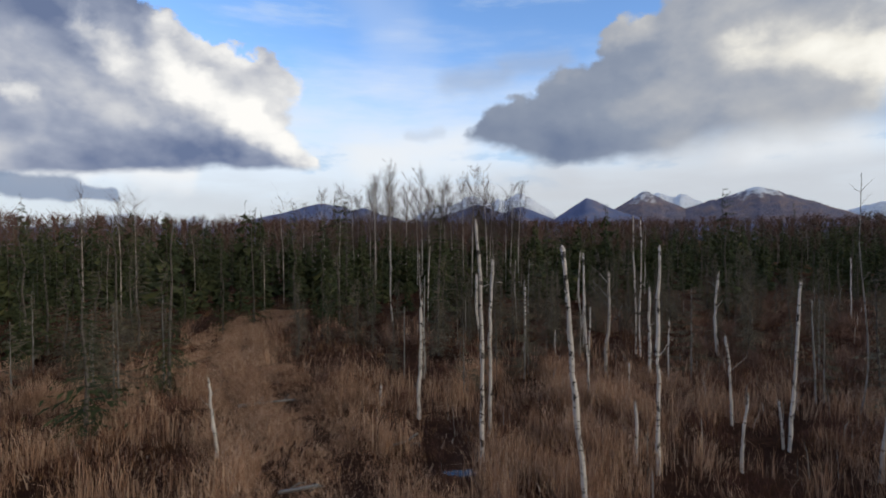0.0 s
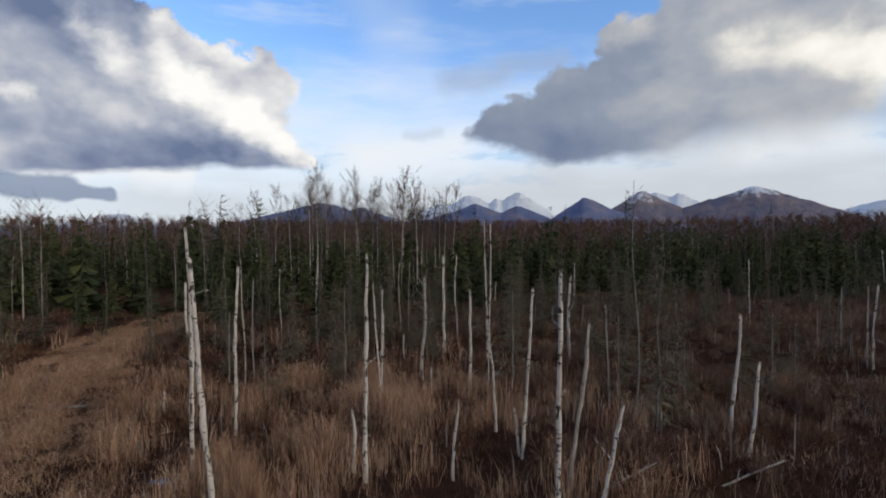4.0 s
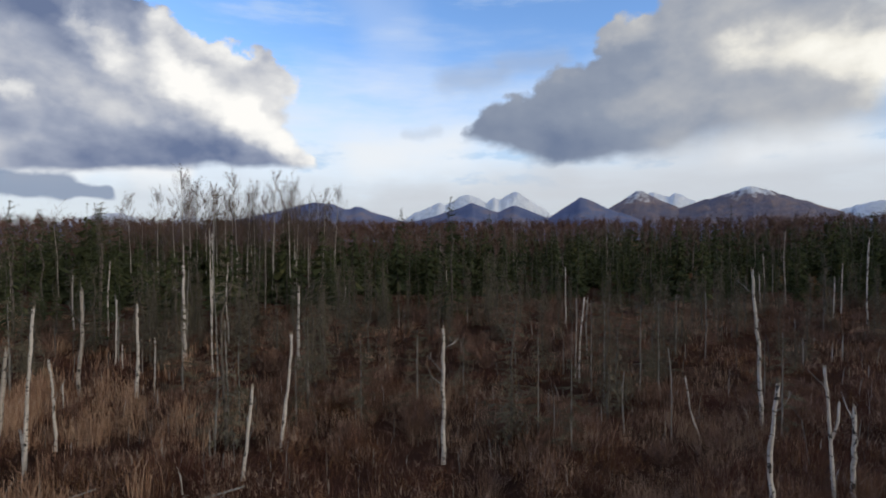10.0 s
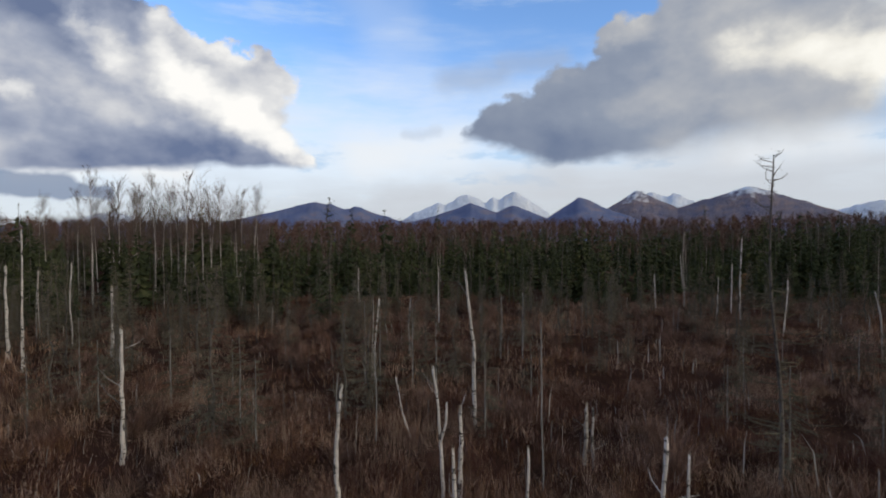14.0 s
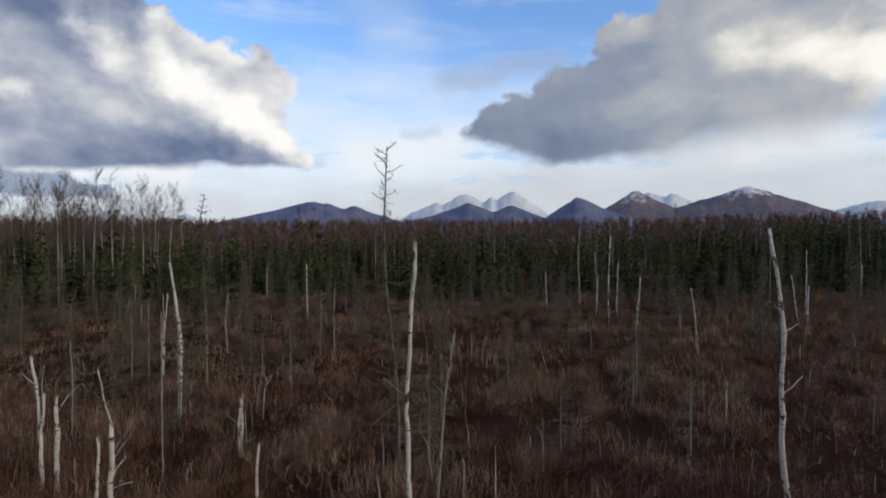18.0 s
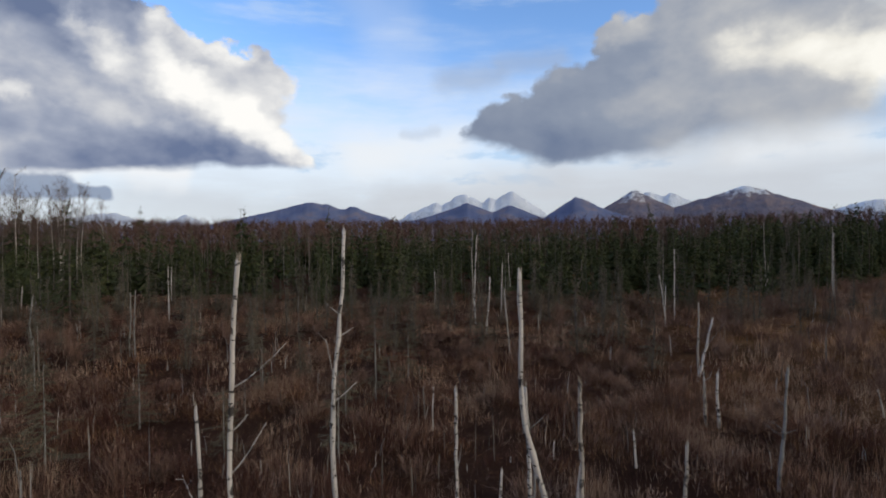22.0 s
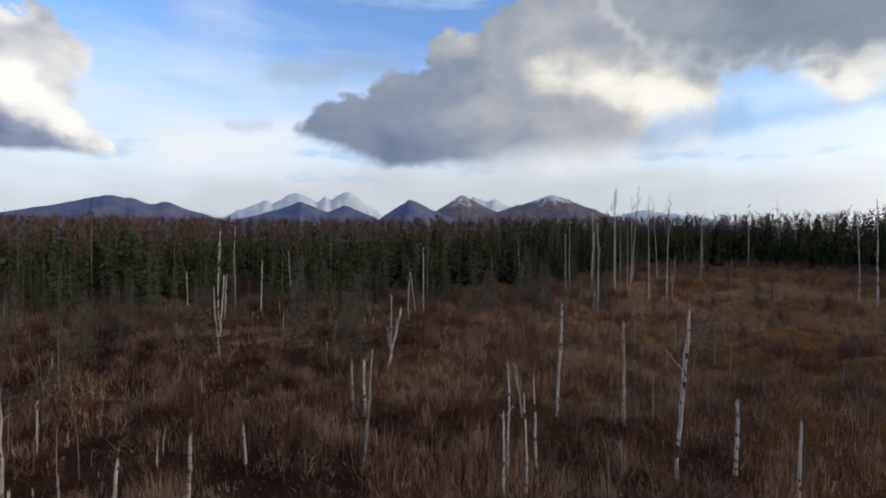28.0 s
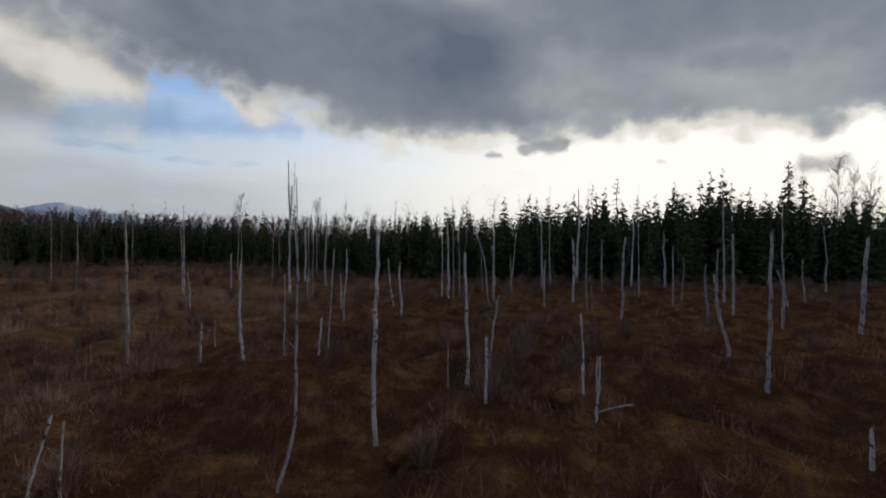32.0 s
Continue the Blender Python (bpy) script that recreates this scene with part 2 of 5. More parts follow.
# overcast that covers the sun's half of the sky
edge_d = beyond(pd, 0.347, 0.938, -148).least(beyond(pd, -0.057, 0.998, -205)).least(beyond(pd, 0.788, 0.615, 352)) + heap * 60.0 + 28.0
behind = (dx * math.sin(radians(79.7)) + dy * math.cos(radians(79.7))).step(0.12, -0.05)
cover_d = (edge_d.step(-16.0, 22.0) * facing).most(behind * v.step(0.16, 0.24) * (u.step(0.3, 0.9)))
light_d = strokes(pd, [(-425, 289, -355, 278, 72, 0.00), (-110, 199, 136, 219, 49, 0.55), (591, 242, 767, 237, 47, 0.70),
     (252, 283, 837, 365, 129, 0.20), (369, 219, 591, 242, 30, 0.50)]) - strokes(pd, [(-507, 435, 19, 377, 129, 0.22), (545, 365, 708, 394, 30, 0.10), (136, 254, 545, 283, 70, 0.08)]) + edge_d.step(50.0, 0.0, 0.0, 0.30) + soft * 0.7 + puff2 * 0.40 + puff * 0.25 + heap_lit * 0.08 + 0.36
shape_d = ramp(tree, light_d, (0.0, (0.165, 0.207, 0.28)), (0.35, (0.295, 0.34, 0.405)), (0.62, (0.52, 0.55, 0.58)), (0.85, (0.86, 0.84, 0.78)), (1.0, (1.05, 1.01, 0.92)))
sky = blend(tree, cover_d, sky, shape_d)
sky = blend(tree, (strokes(swirl(swirl(east, 9.0, 46.0, 27.0), 30.0, 16.0, 28.0), [(188, 202, 264, 205, 20, 0.85), (106, 183, 141, 184, 9, 0.60), (463, 175, 477, 174, 13, 0.45),
     (767, 182, 860, 188, 28, 0.60), (486, 114, 556, 112, 14, 0.30)]) + fleck * 0.9).step(0.15, 0.75) * 0.75 * facing * east[1].step(90.0, 130.0) * east[1].step(290.0, 240.0), sky, (0.34, 0.36, 0.40))
# unseen broken cloud behind, made neutral grey to take blue off the snags' light
back = (u * u).step(4.4, 6.5) * v.step(0.1, 0.3) * (billow + soft).step(-0.30, 0.05)
sky = blend(tree, back, sky, (0.47, 0.465, 0.455))

back_node = tree.nodes.new("ShaderNodeBackground")
tree.links.new(sky, back_node.inputs[0])
back_node.inputs[1].default_value = 1.0
tree.links.new(back_node.outputs[0], tree.nodes.new("ShaderNodeOutputWorld").inputs[0])

sun_data = bpy.data.lights.new("sun", "SUN")
sun_data.energy, sun_data.angle, sun_data.color = 1.1, radians(14), (1.0, 0.93, 0.82)
sun = new("sun", sun_data)
sun.matrix_world = look((math.sin(SUN_AZIMUTH) * 100, math.cos(SUN_AZIMUTH) * 100, math.tan(SUN_HEIGHT) * 100), (0, 0, 0))


# ---- materials ----
def material(name, rough=0.9, metal=0.0, specular=0.3):
    m = bpy.data.materials.new(name)
    m.use_nodes = True
    t = m.node_tree
    b = t.nodes["Principled BSDF"]
    b.inputs["Roughness"].default_value = rough
    b.inputs["Metallic"].default_value = metal
    b.inputs["Specular IOR Level"].default_value = specular
    return m, t, b


def coords(t, kind="Object"):
    return t.nodes.new("ShaderNodeTexCoord").outputs[kind]


def world_place(t):
    return t.nodes.new("ShaderNodeNewGeometry").outputs["Position"]


def per_island(t):
    return Num(t, t.nodes.new("ShaderNodeNewGeometry").outputs["Random Per Island"])


def per_object(t):
    return Num(t, t.nodes.new("ShaderNodeObjectInfo").outputs["Random"])


def relief(t, b, height, strength, distance=0.02):
    node = t.nodes.new("ShaderNodeBump")
    node.inputs["Strength"].default_value, node.inputs["Distance"].default_value = strength, distance
    t.links.new(height.socket, node.inputs["Height"])
    t.links.new(node.outputs[0], b.inputs["Normal"])


def foliage_material(name, *stops, patch=0.6, size=0.35):
    """Blades and needles: colour by blade, with patches a few metres wide."""
    m, t, b = material(name, 1.0, 0, 0.02)
    fac = per_island(t) * (1 - patch) + (grain(t, world_place(t), size, 4, 0.6) - 0.5) * patch * 1.6 + patch * 0.5
    t.links.new(ramp(t, fac, *stops), b.inputs["Base Color"])
    return m


def bark_material(name, pale, dark, amount):
    m, t, b = material(name, 0.8, 0, 0.2)
    at = coords(t)
    sep = t.nodes.new("ShaderNodeSeparateXYZ")
    t.links.new(at, sep.inputs[0])
    x, y, z = (Num(t, sep.outputs[i]) for i in range(3))
    shift = per_object(t) * 37.0
    dashes = grain(t, join_xyz(t, x * 11.0, y * 11.0, z * 24.0 + shift), 1.0, 3, 0.6)
    scars = grain(t, join_xyz(t, x * 8.0, y * 8.0, z * 5.2 + shift), 1.0, 5, 0.65)
    peel = grain(t, join_xyz(t, x * 5.0, y * 5.0, z * 2.2 + shift), 1.0, 4, 0.6)
    base = blend(t, peel.step(0.35, 0.75), pale, tuple(c * 0.66 for c in pale))
    base = blend(t, peel.step(0.60, 0.74) * 0.5, base, (0.36, 0.29, 0.21))
    col = blend(t, dashes.step(0.585, 0.64) * amount, base, dark)
    col = blend(t, scars.step(0.56, 0.60) * amount, col, dark)
    t.links.new(col, b.inputs["Base Color"])
    relief(t, b, dashes + scars, 0.35, 0.01)
    return m


BARK_WHITE = bark_material("birch_bark_white", (0.62, 0.545, 0.475), (0.035, 0.03, 0.027), 0.95)
BARK_GREY = bark_material("dead_wood_grey", (0.30, 0.275, 0.245), (0.06, 0.05, 0.045), 0.7)
BARK_BROWN = bark_material("spruce_bark", (0.15, 0.125, 0.105), (0.03, 0.025, 0.02), 0.8)
BARK_DULL = bark_material("birch_bark_dull", (0.44, 0.375, 0.315), (0.05, 0.042, 0.036), 0.85)
BARK_FAR = bark_material("far_birch_bark", (0.24, 0.19, 0.16), (0.05, 0.042, 0.036), 0.7)
BARK_PALE = bark_material("birch_bark_pale", (0.58, 0.51, 0.44), (0.05, 0.042, 0.036), 0.7)
WOOD_BREAK = bark_material("broken_wood", (0.36, 0.29, 0.21), (0.10, 0.075, 0.05), 0.6)

NEEDLES = foliage_material("spruce_needles", (0.1, (0.026, 0.034, 0.019)), (0.5, (0.058, 0.067, 0.032)), (0.9, (0.140, 0.140, 0.058)), patch=0.6)
NEEDLES_DULL = foliage_material("lichen_needles", (0.1, (0.074, 0.064, 0.044)), (0.6, (0.142, 0.121, 0.082)), (0.95, (0.265, 0.222, 0.155)), patch=0.4)
TWIGS = foliage_material("birch_twigs", (0.1, (0.085, 0.062, 0.05)), (0.9, (0.19, 0.145, 0.12)), patch=0.4)
TWIGS_FAR = foliage_material("far_birch_twigs", (0.1, (0.075, 0.044, 0.034)), (0.9, (0.185, 0.108, 0.082)), patch=0.5)
BRUSH = foliage_material("brush_twigs", (0.1, (0.085, 0.049, 0.036)), (0.5, (0.195, 0.116, 0.084)), (0.9, (0.36, 0.235, 0.172)), patch=0.5)
TAN_GRASS = foliage_material("dry_tan_grass", (0.12, (0.19, 0.098, 0.058)), (0.5, (0.42, 0.242, 0.152)), (0.85, (0.68, 0.47, 0.32)), patch=0.38)
MEADOW = foliage_material("meadow_grass", (0.12, (0.13, 0.060, 0.027)), (0.5, (0.32, 0.170, 0.078)), (0.88, (0.52, 0.32, 0.165)), patch=0.6, size=0.3)
PLUME = foliage_material("grass_plumes", (0.1, (0.30, 0.185, 0.118)), (0.9, (0.56, 0.39, 0.275)), patch=0.3)
SEDGE = foliage_material("rusty_sedge", (0.15, (0.072, 0.034, 0.019)), (0.5, (0.18, 0.090, 0.046)), (0.85, (0.38, 0.215, 0.110)), patch=0.55, size=0.6)
TIPS = foliage_material("heath_tips", (0.15, (0.10, 0.058, 0.042)), (0.5, (0.24, 0.155, 0.112)), (0.85, (0.44, 0.315, 0.235)), patch=0.55, size=0.8)
SHRUB = foliage_material("heath_twigs", (0.15, (0.044, 0.019, 0.015)), (0.5, (0.115, 0.052, 0.038)), (0.85, (0.30, 0.18, 0.125)), patch=0.6, size=0.8)

STALK = foliage_material("dry_stalks", (0.15, (0.20, 0.118, 0.082)), (0.5, (0.33, 0.21, 0.145)), (0.85, (0.56, 0.41, 0.305)), patch=0.45, size=0.5)
STICK = foliage_material("grey_sticks", (0.15, (0.13, 0.11, 0.095)), (0.5, (0.25, 0.22, 0.19)), (0.85, (0.46, 0.41, 0.36)), patch=0.1)

GROUND, t, b = material("boggy_soil", 1.0, 0, 0.0)
at = world_place(t)
big, mid, fine = grain(t, at, 0.16, 5, 0.6), grain(t, at, 1.1, 5, 0.65), grain(t, at, 11.0, 6, 0.7)
col = ramp(t, (mid * 0.55 + fine * 0.45), (0.25, (0.016, 0.010, 0.008)), (0.5, (0.052, 0.027, 0.018)), (0.75, (0.14, 0.074, 0.042)))
col = blend(t, big.step(0.45, 0.65) * 0.5, col, (0.085, 0.040, 0.028))
sep = t.nodes.new("ShaderNodeSeparateXYZ")
t.links.new(at, sep.inputs[0])
mossy = (Num(t, sep.outputs[0]) + (big - 0.5) * 14.0).step(41.0, 53.0)
moss = ramp(t, mid * 0.6 + fine * 0.4, (0.30, (0.028, 0.012, 0.006)), (0.5, (0.125, 0.056, 0.021)), (0.70, (0.32, 0.165, 0.060)))
moss = blend(t, grain(t, at, 0.45, 4, 0.6).step(0.50, 0.62) * 0.7, moss, (0.060, 0.024, 0.014))
straw = ramp(t, mid * 0.6 + fine * 0.4, (0.30, (0.042, 0.019, 0.009)), (0.5, (0.17, 0.086, 0.036)), (0.70, (0.38, 0.22, 0.098)))
grassy = (Num(t, sep.outputs[1]) + (big - 0.5) * 16.0).step(2.0, 10.0)
moss = blend(t, grassy, moss, straw)
t.links.new(blend(t, mossy, col, moss), b.inputs["Base Color"])
relief(t, b, mid * 2.0 + fine, 0.9, 0.12)

def mountain_material(name, dark, mid, warm, line, soften):
    m, t, b = material(name, 0.95, 0, 0.1)
    at = world_place(t)
    sep = t.nodes.new("ShaderNodeSeparateXYZ")
    t.links.new(at, sep.inputs[0])
    height = Num(t, sep.outputs[2])
    rock = grain(t, at, 0.006, 7, 0.62)
    gully = grain(t, at, 0.022, 6, 0.68)
    col = ramp(t, rock * 0.55 + gully * 0.45, (0.34, dark), (0.50, mid), (0.66, warm))
    snow = (height + (gully - 0.5) * 260.0 + (rock - 0.5) * 180.0).step(line, line + soften)
    t.links.new(blend(t, snow * 0.92, col, (0.86, 0.88, 0.91)), b.inputs["Base Color"])
    relief(t, b, rock * 3.0 + gully, 0.8, 20.0)
    return m


# rock and heath tones with the blue of distance haze painted in
MOUNTAIN = mountain_material("hazed_heath_and_rock", (0.125, 0.135, 0.205), (0.215, 0.185, 0.215), (0.36, 0.245, 0.20), 268.0, 60.0)
FAR_MOUNTAIN = mountain_material("hazed_snowy_rock", (0.21, 0.255, 0.39), (0.27, 0.31, 0.42), (0.36, 0.37, 0.44), 60.0, 170.0)

# air haze over the hills is put into their colour, hence the blue
HILL, t, b = material("hazed_wooded_hill", 0.95, 0, 0.1)
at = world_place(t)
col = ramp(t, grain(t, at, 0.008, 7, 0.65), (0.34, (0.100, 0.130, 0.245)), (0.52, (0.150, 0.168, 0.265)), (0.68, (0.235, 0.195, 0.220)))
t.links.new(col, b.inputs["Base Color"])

WATER, t, b = material("bog_water", 0.08, 0, 0.5)
b.inputs["Base Color"].default_value = (0.012, 0.011, 0.010, 1)
relief(t, b, grain(t, coords(t), 9.0, 2, 0.5), 0.05, 0.01)


# ---- mesh tools ----
def mesh_of(name, verts, tris, mats, slots=None, smooth=False):
    """A mesh from arrays of corners and triangles."""
    verts, tris = np.asarray(verts, dtype=np.float32).reshape(-1, 3), np.asarray(tris, dtype=np.int32).reshape(-1, 3)
    me = bpy.data.meshes.new(name)
    me.vertices.add(len(verts))
    me.vertices.foreach_set("co", verts.ravel())
    me.loops.add(tris.size)
    me.loops.foreach_set("vertex_index", tris.ravel())
    me.polygons.add(len(tris))
    me.polygons.foreach_set("loop_start", np.arange(0, tris.size, 3, dtype=np.int32))
    if slots is not None:
        me.polygons.foreach_set("material_index", np.asarray(slots, dtype=np.int32))
    me.polygons.foreach_set("use_smooth", np.full(len(tris), smooth))
    for m in mats:
        me.materials.append(m)
    me.update(calc_edges=True)
    me.validate()
    return me


def part(name, me, parent, label=""):
    ob = new(name, me)
    ob.parent = parent
    return tagged(ob, label) if label else ob


def thing(name, label, category, group="", at=(0, 0, 0), turn=0.0):
    ob = new(name)
    ob.empty_display_size = 0.2
    ob.matrix_world = pose(*at, 0, 0, turn)
    return tagged(ob, label, category, group)


class Pile:
    """Corners and triangles that are gathered piece by piece."""

    def __init__(self):
        self.v, self.t, self.m = [], [], []

    def tube(self, line, radii, sides, rng, slot=0, jag=0.0, top_slot=None):
        first = len(self.v)
        n = len(line)
        for i, (p, r) in enumerate(zip(line, radii)):
            a, b_ = Vector(line[max(i - 1, 0)]), Vector(line[min(i + 1, n - 1)])
            d = (b_ - a).normalized()
            side = d.cross(Vector((0, 1, 0.01))).normalized()
            other = d.cross(side)
            for k in range(sides):
                w = 2 * math.pi * k / sides
                q = Vector(p) + (side * math.cos(w) + other * math.sin(w)) * r * rng.uniform(0.92, 1.08)
                if jag and i == n - 1:
                    q += d * rng.uniform(-jag, jag)
                self.v.append(tuple(q))
        for i in range(n - 1):
            for k in range(sides):
                a, b_ = first + i * sides + k, first + i * sides + (k + 1) % sides
                self.t += [(a, b_, b_ + sides), (a, b_ + sides, a + sides)]
                self.m += [slot, slot]
        tip = len(self.v)
        self.v.append(tuple(Vector(line[-1]) - (Vector(line[-1]) - Vector(line[-2])).normalized() * jag * 0.5))
        for k in range(sides):
            a = first + (n - 1) * sides
            self.t.append((a + k, a + (k + 1) % sides, tip))
            self.m.append(slot if top_slot is None else top_slot)

    def tri(self, a, b_, c, slot=0):
        i = len(self.v)
        self.v += [tuple(a), tuple(b_), tuple(c)]
        self.t.append((i, i + 1, i + 2))
        self.m.append(slot)

    def twig(self, a, b_, w, slot=0):
        """A thin tapering twig."""
        a, b_ = Vector(a), Vector(b_)
        s = (b_ - a).cross(Vector((0.3, 0.9, 0.2))).normalized() * w * 0.5
        q = (b_ - a).cross(s).normalized() * w * 0.5
        i = len(self.v)
        self.v += [tuple(a + s), tuple(a - s * 0.5 + q * 0.87), tuple(a - s * 0.5 - q * 0.87), tuple(b_)]
        self.t += [(i, i + 1, i + 3), (i + 1, i + 2, i + 3), (i + 2, i, i + 3)]
        self.m += [slot] * 3

    def mesh(self, name, mats, smooth=False):
        return mesh_of(name, self.v, self.t, mats, self.m, smooth)


_lattice = np.random.RandomState(5).rand(256, 256)


def wave(x, y, scale, octaves=3):
    """Smooth noise of mean 0 over the plan, for arrays or single numbers."""
    total, amp = 0.0, 1.0
    for k in range(octaves):
        fx, fy = np.asarray(x) * scale * 2 ** k + 17.3 * k, np.asarray(y) * scale * 2 ** k + 5.1 * k
        ix, iy = np.floor(fx).astype(int), np.floor(fy).astype(int)
        tx, ty = fx - ix, fy - iy
        tx, ty = tx * tx * (3 - 2 * tx), ty * ty * (3 - 2 * ty)
        g = lambda a, c: _lattice[a % 256, c % 256]
        total = total + amp * ((g(ix, iy) * (1 - tx) + g(ix + 1, iy) * tx) * (1 - ty)
                               + (g(ix, iy + 1) * (1 - tx) + g(ix + 1, iy + 1) * tx) * ty - 0.5)
        amp *= 0.5
    return total


TRAIL = np.array([(-1.6, 2.0), (-2.0, 8.0), (-3.8, 11.0), (-5.4, 13.5), (-8.0, 17.5), (-9.6, 22.0), (-9.6, 27.0), (-8.0, 36.0)])


def trail_distance(x, y):
    x, y = np.asarray(x, dtype=float), np.asarray(y, dtype=float)
    best = np.full(x.shape, 1e9)
    for (ax, ay), (bx, by) in zip(TRAIL[:-1], TRAIL[1:]):
        k = np.clip(((x - ax) * (bx - ax) + (y - ay) * (by - ay)) / ((bx - ax) ** 2 + (by - ay) ** 2), 0, 1)
        best = np.minimum(best, np.hypot(x - ax - k * (bx - ax), y - ay - k * (by - ay)))
    return best


def ground_z(x, y):
    """Hummocks, and two wheel ruts along the trail."""
    near = np.clip(1.2 - np.hypot(np.asarray(x) - 35, y) / 130, 0, 1)
    d = trail_distance(x, y)
    lumps = (wave(x, y, 0.22, 2) * 0.18 + wave(x, y, 0.75, 2) * 0.30) * np.clip((d - 0.6) / 1.5, 0.25, 1)
    ruts = -0.09 * np.exp(-((d - 0.62) / 0.2) ** 2)
    mounds = wave(x, y, 0.42, 2) * 0.95 * np.clip((np.asarray(x) - 47) / 6, 0, 1)
    return (lumps + ruts + mounds) * near


# the open bog: its outline, beyond which the wood begins
BOG = np.array([(-70, 6), (-17, 11), (-13, 19), (-12, 25), (-7, 26), (0, 25), (10, 29), (22, 33), (38, 33), (46, 32), (51.5, 30), (58, 32),
                (63, 36), (71, 41), (82, 50), (97, 61), (113, 60), (117, 48), (112, 36), (101, 24), (97, 12), (96, 0), (97, -12), (98, -24),
                (104, -38), (104, -90), (-70, -90)])


def in_bog(x, y):
    x, y = np.asarray(x, dtype=float), np.asarray(y, dtype=float)
    inside = np.zeros(x.shape, dtype=bool)
    for (ax, ay), (bx, by) in zip(BOG, np.roll(BOG, -1, axis=0)):
        crosses = (ay > y) != (by > y)
        inside ^= crosses & (x < (bx - ax) * (y - ay) / (by - ay + 1e-9) + ax)
    return inside


def edge_distance(x, y):
    x, y = np.asarray(x, dtype=float), np.asarray(y, dtype=float)
    best = np.full(x.shape, 1e9)
    for (ax, ay), (bx, by) in zip(BOG[:-1], BOG[1:]):
        k = np.clip(((x - ax) * (bx - ax) + (y - ay) * (by - ay)) / ((bx - ax) ** 2 + (by - ay) ** 2), 0, 1)
        best = np.minimum(best, np.hypot(x - ax - k * (bx - ax), y - ay - k * (by - ay)))
    return best


# ---- ground and mountains ----
def axis(low, high, step, far):
    inner = np.arange(low, high + step, step)
    grow = np.geomspace(step, far, 34)
    return np.concatenate([low - grow[::-1], inner, high + grow])


xs, ys = axis(-30, 112, 0.6, 4700), axis(-50, 70, 0.6, 4700)
gx, gy = np.meshgrid(xs, ys)
gz = ground_z(gx, gy)
n_x = len(xs)
cell = (np.arange(len(ys) - 1)[:, None] * n_x + np.arange(n_x - 1)[None, :]).ravel()
tris = np.concatenate([np.stack([cell, cell + 1, cell + n_x + 1], 1), np.stack([cell, cell + n_x + 1, cell + n_x], 1)])
ground = new("ground", mesh_of("ground", np.stack([gx, gy, gz], -1), tris, [GROUND], smooth=True))
tagged(ground, "dark brown peaty bog ground with hummocks and a rutted trail", "ground", kind="structure")


def ridge(name, label, distance, spread, peaks, mat, a0, a1, floor, seed, rough_crest):
    """A mountain range as a strip of relief; peaks: bearing, rise over distance, reach of its left and right flank."""
    az = np.linspace(a0, a1, 700)
    rows = np.linspace(-1, 1, 30)
    crest = np.full(az.shape, floor)
    for at_, rise, left, right in peaks:
        d = az - at_
        k = np.where(d < 0, -d / left, d / right)
        crest = np.maximum(crest, floor + (rise - floor) * np.clip(1.038 - np.sqrt(k * k * 1.05 + 0.0015), 0, None))
    crest = crest + rough_crest * wave(az * 60, az * 0 + seed, 0.9, 5) * np.clip((crest - floor) * 30, 0.1, 1)
    verts = []
    for r in rows:
        dist = distance + r * spread
        x, y = np.sin(az) * dist + 20, np.cos(az) * dist
        fall = 1 - np.abs(r) ** 1.25
        spur = wave(az * distance, np.full(az.shape, r * spread * 1.3), 0.0030, 4) * 0.36 * np.sqrt(np.abs(r)) * (1 - abs(r) * 0.5)
        verts.append(np.stack([x, y, np.maximum(crest * distance * np.clip(fall + spur, 0, 1.0), -2) - 1], -1))
    n = len(az)
    c = (np.arange(len(rows) - 1)[:, None] * n + np.arange(n - 1)[None, :]).ravel()
    t_ = np.concatenate([np.stack([c, c + n + 1, c + 1], 1), np.stack([c, c + n, c + n + 1], 1)])
    ob = new(name, mesh_of(name, np.concatenate(verts), t_, [mat], smooth=True))
    return tagged(ob, label, "mountain", kind="structure")


ridge("backdrop", "low wooded foothills under the mountains, painted blue-grey with haze", 3000, 420,
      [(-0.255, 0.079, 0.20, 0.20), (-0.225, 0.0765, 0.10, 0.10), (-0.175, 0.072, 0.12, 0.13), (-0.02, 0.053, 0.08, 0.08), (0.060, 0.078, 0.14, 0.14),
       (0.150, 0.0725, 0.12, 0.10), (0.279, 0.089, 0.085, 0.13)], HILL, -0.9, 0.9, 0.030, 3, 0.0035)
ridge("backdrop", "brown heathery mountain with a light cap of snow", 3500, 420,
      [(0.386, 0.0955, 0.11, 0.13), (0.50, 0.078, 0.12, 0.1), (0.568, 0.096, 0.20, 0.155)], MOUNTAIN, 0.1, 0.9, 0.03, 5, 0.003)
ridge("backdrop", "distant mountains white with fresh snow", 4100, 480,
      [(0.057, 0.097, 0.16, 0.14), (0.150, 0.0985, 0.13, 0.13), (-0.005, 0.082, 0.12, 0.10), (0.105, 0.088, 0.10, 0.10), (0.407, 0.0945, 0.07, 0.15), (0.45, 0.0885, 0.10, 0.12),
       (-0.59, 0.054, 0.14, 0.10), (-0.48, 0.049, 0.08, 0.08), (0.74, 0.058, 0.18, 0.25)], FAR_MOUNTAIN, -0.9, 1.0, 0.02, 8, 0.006)


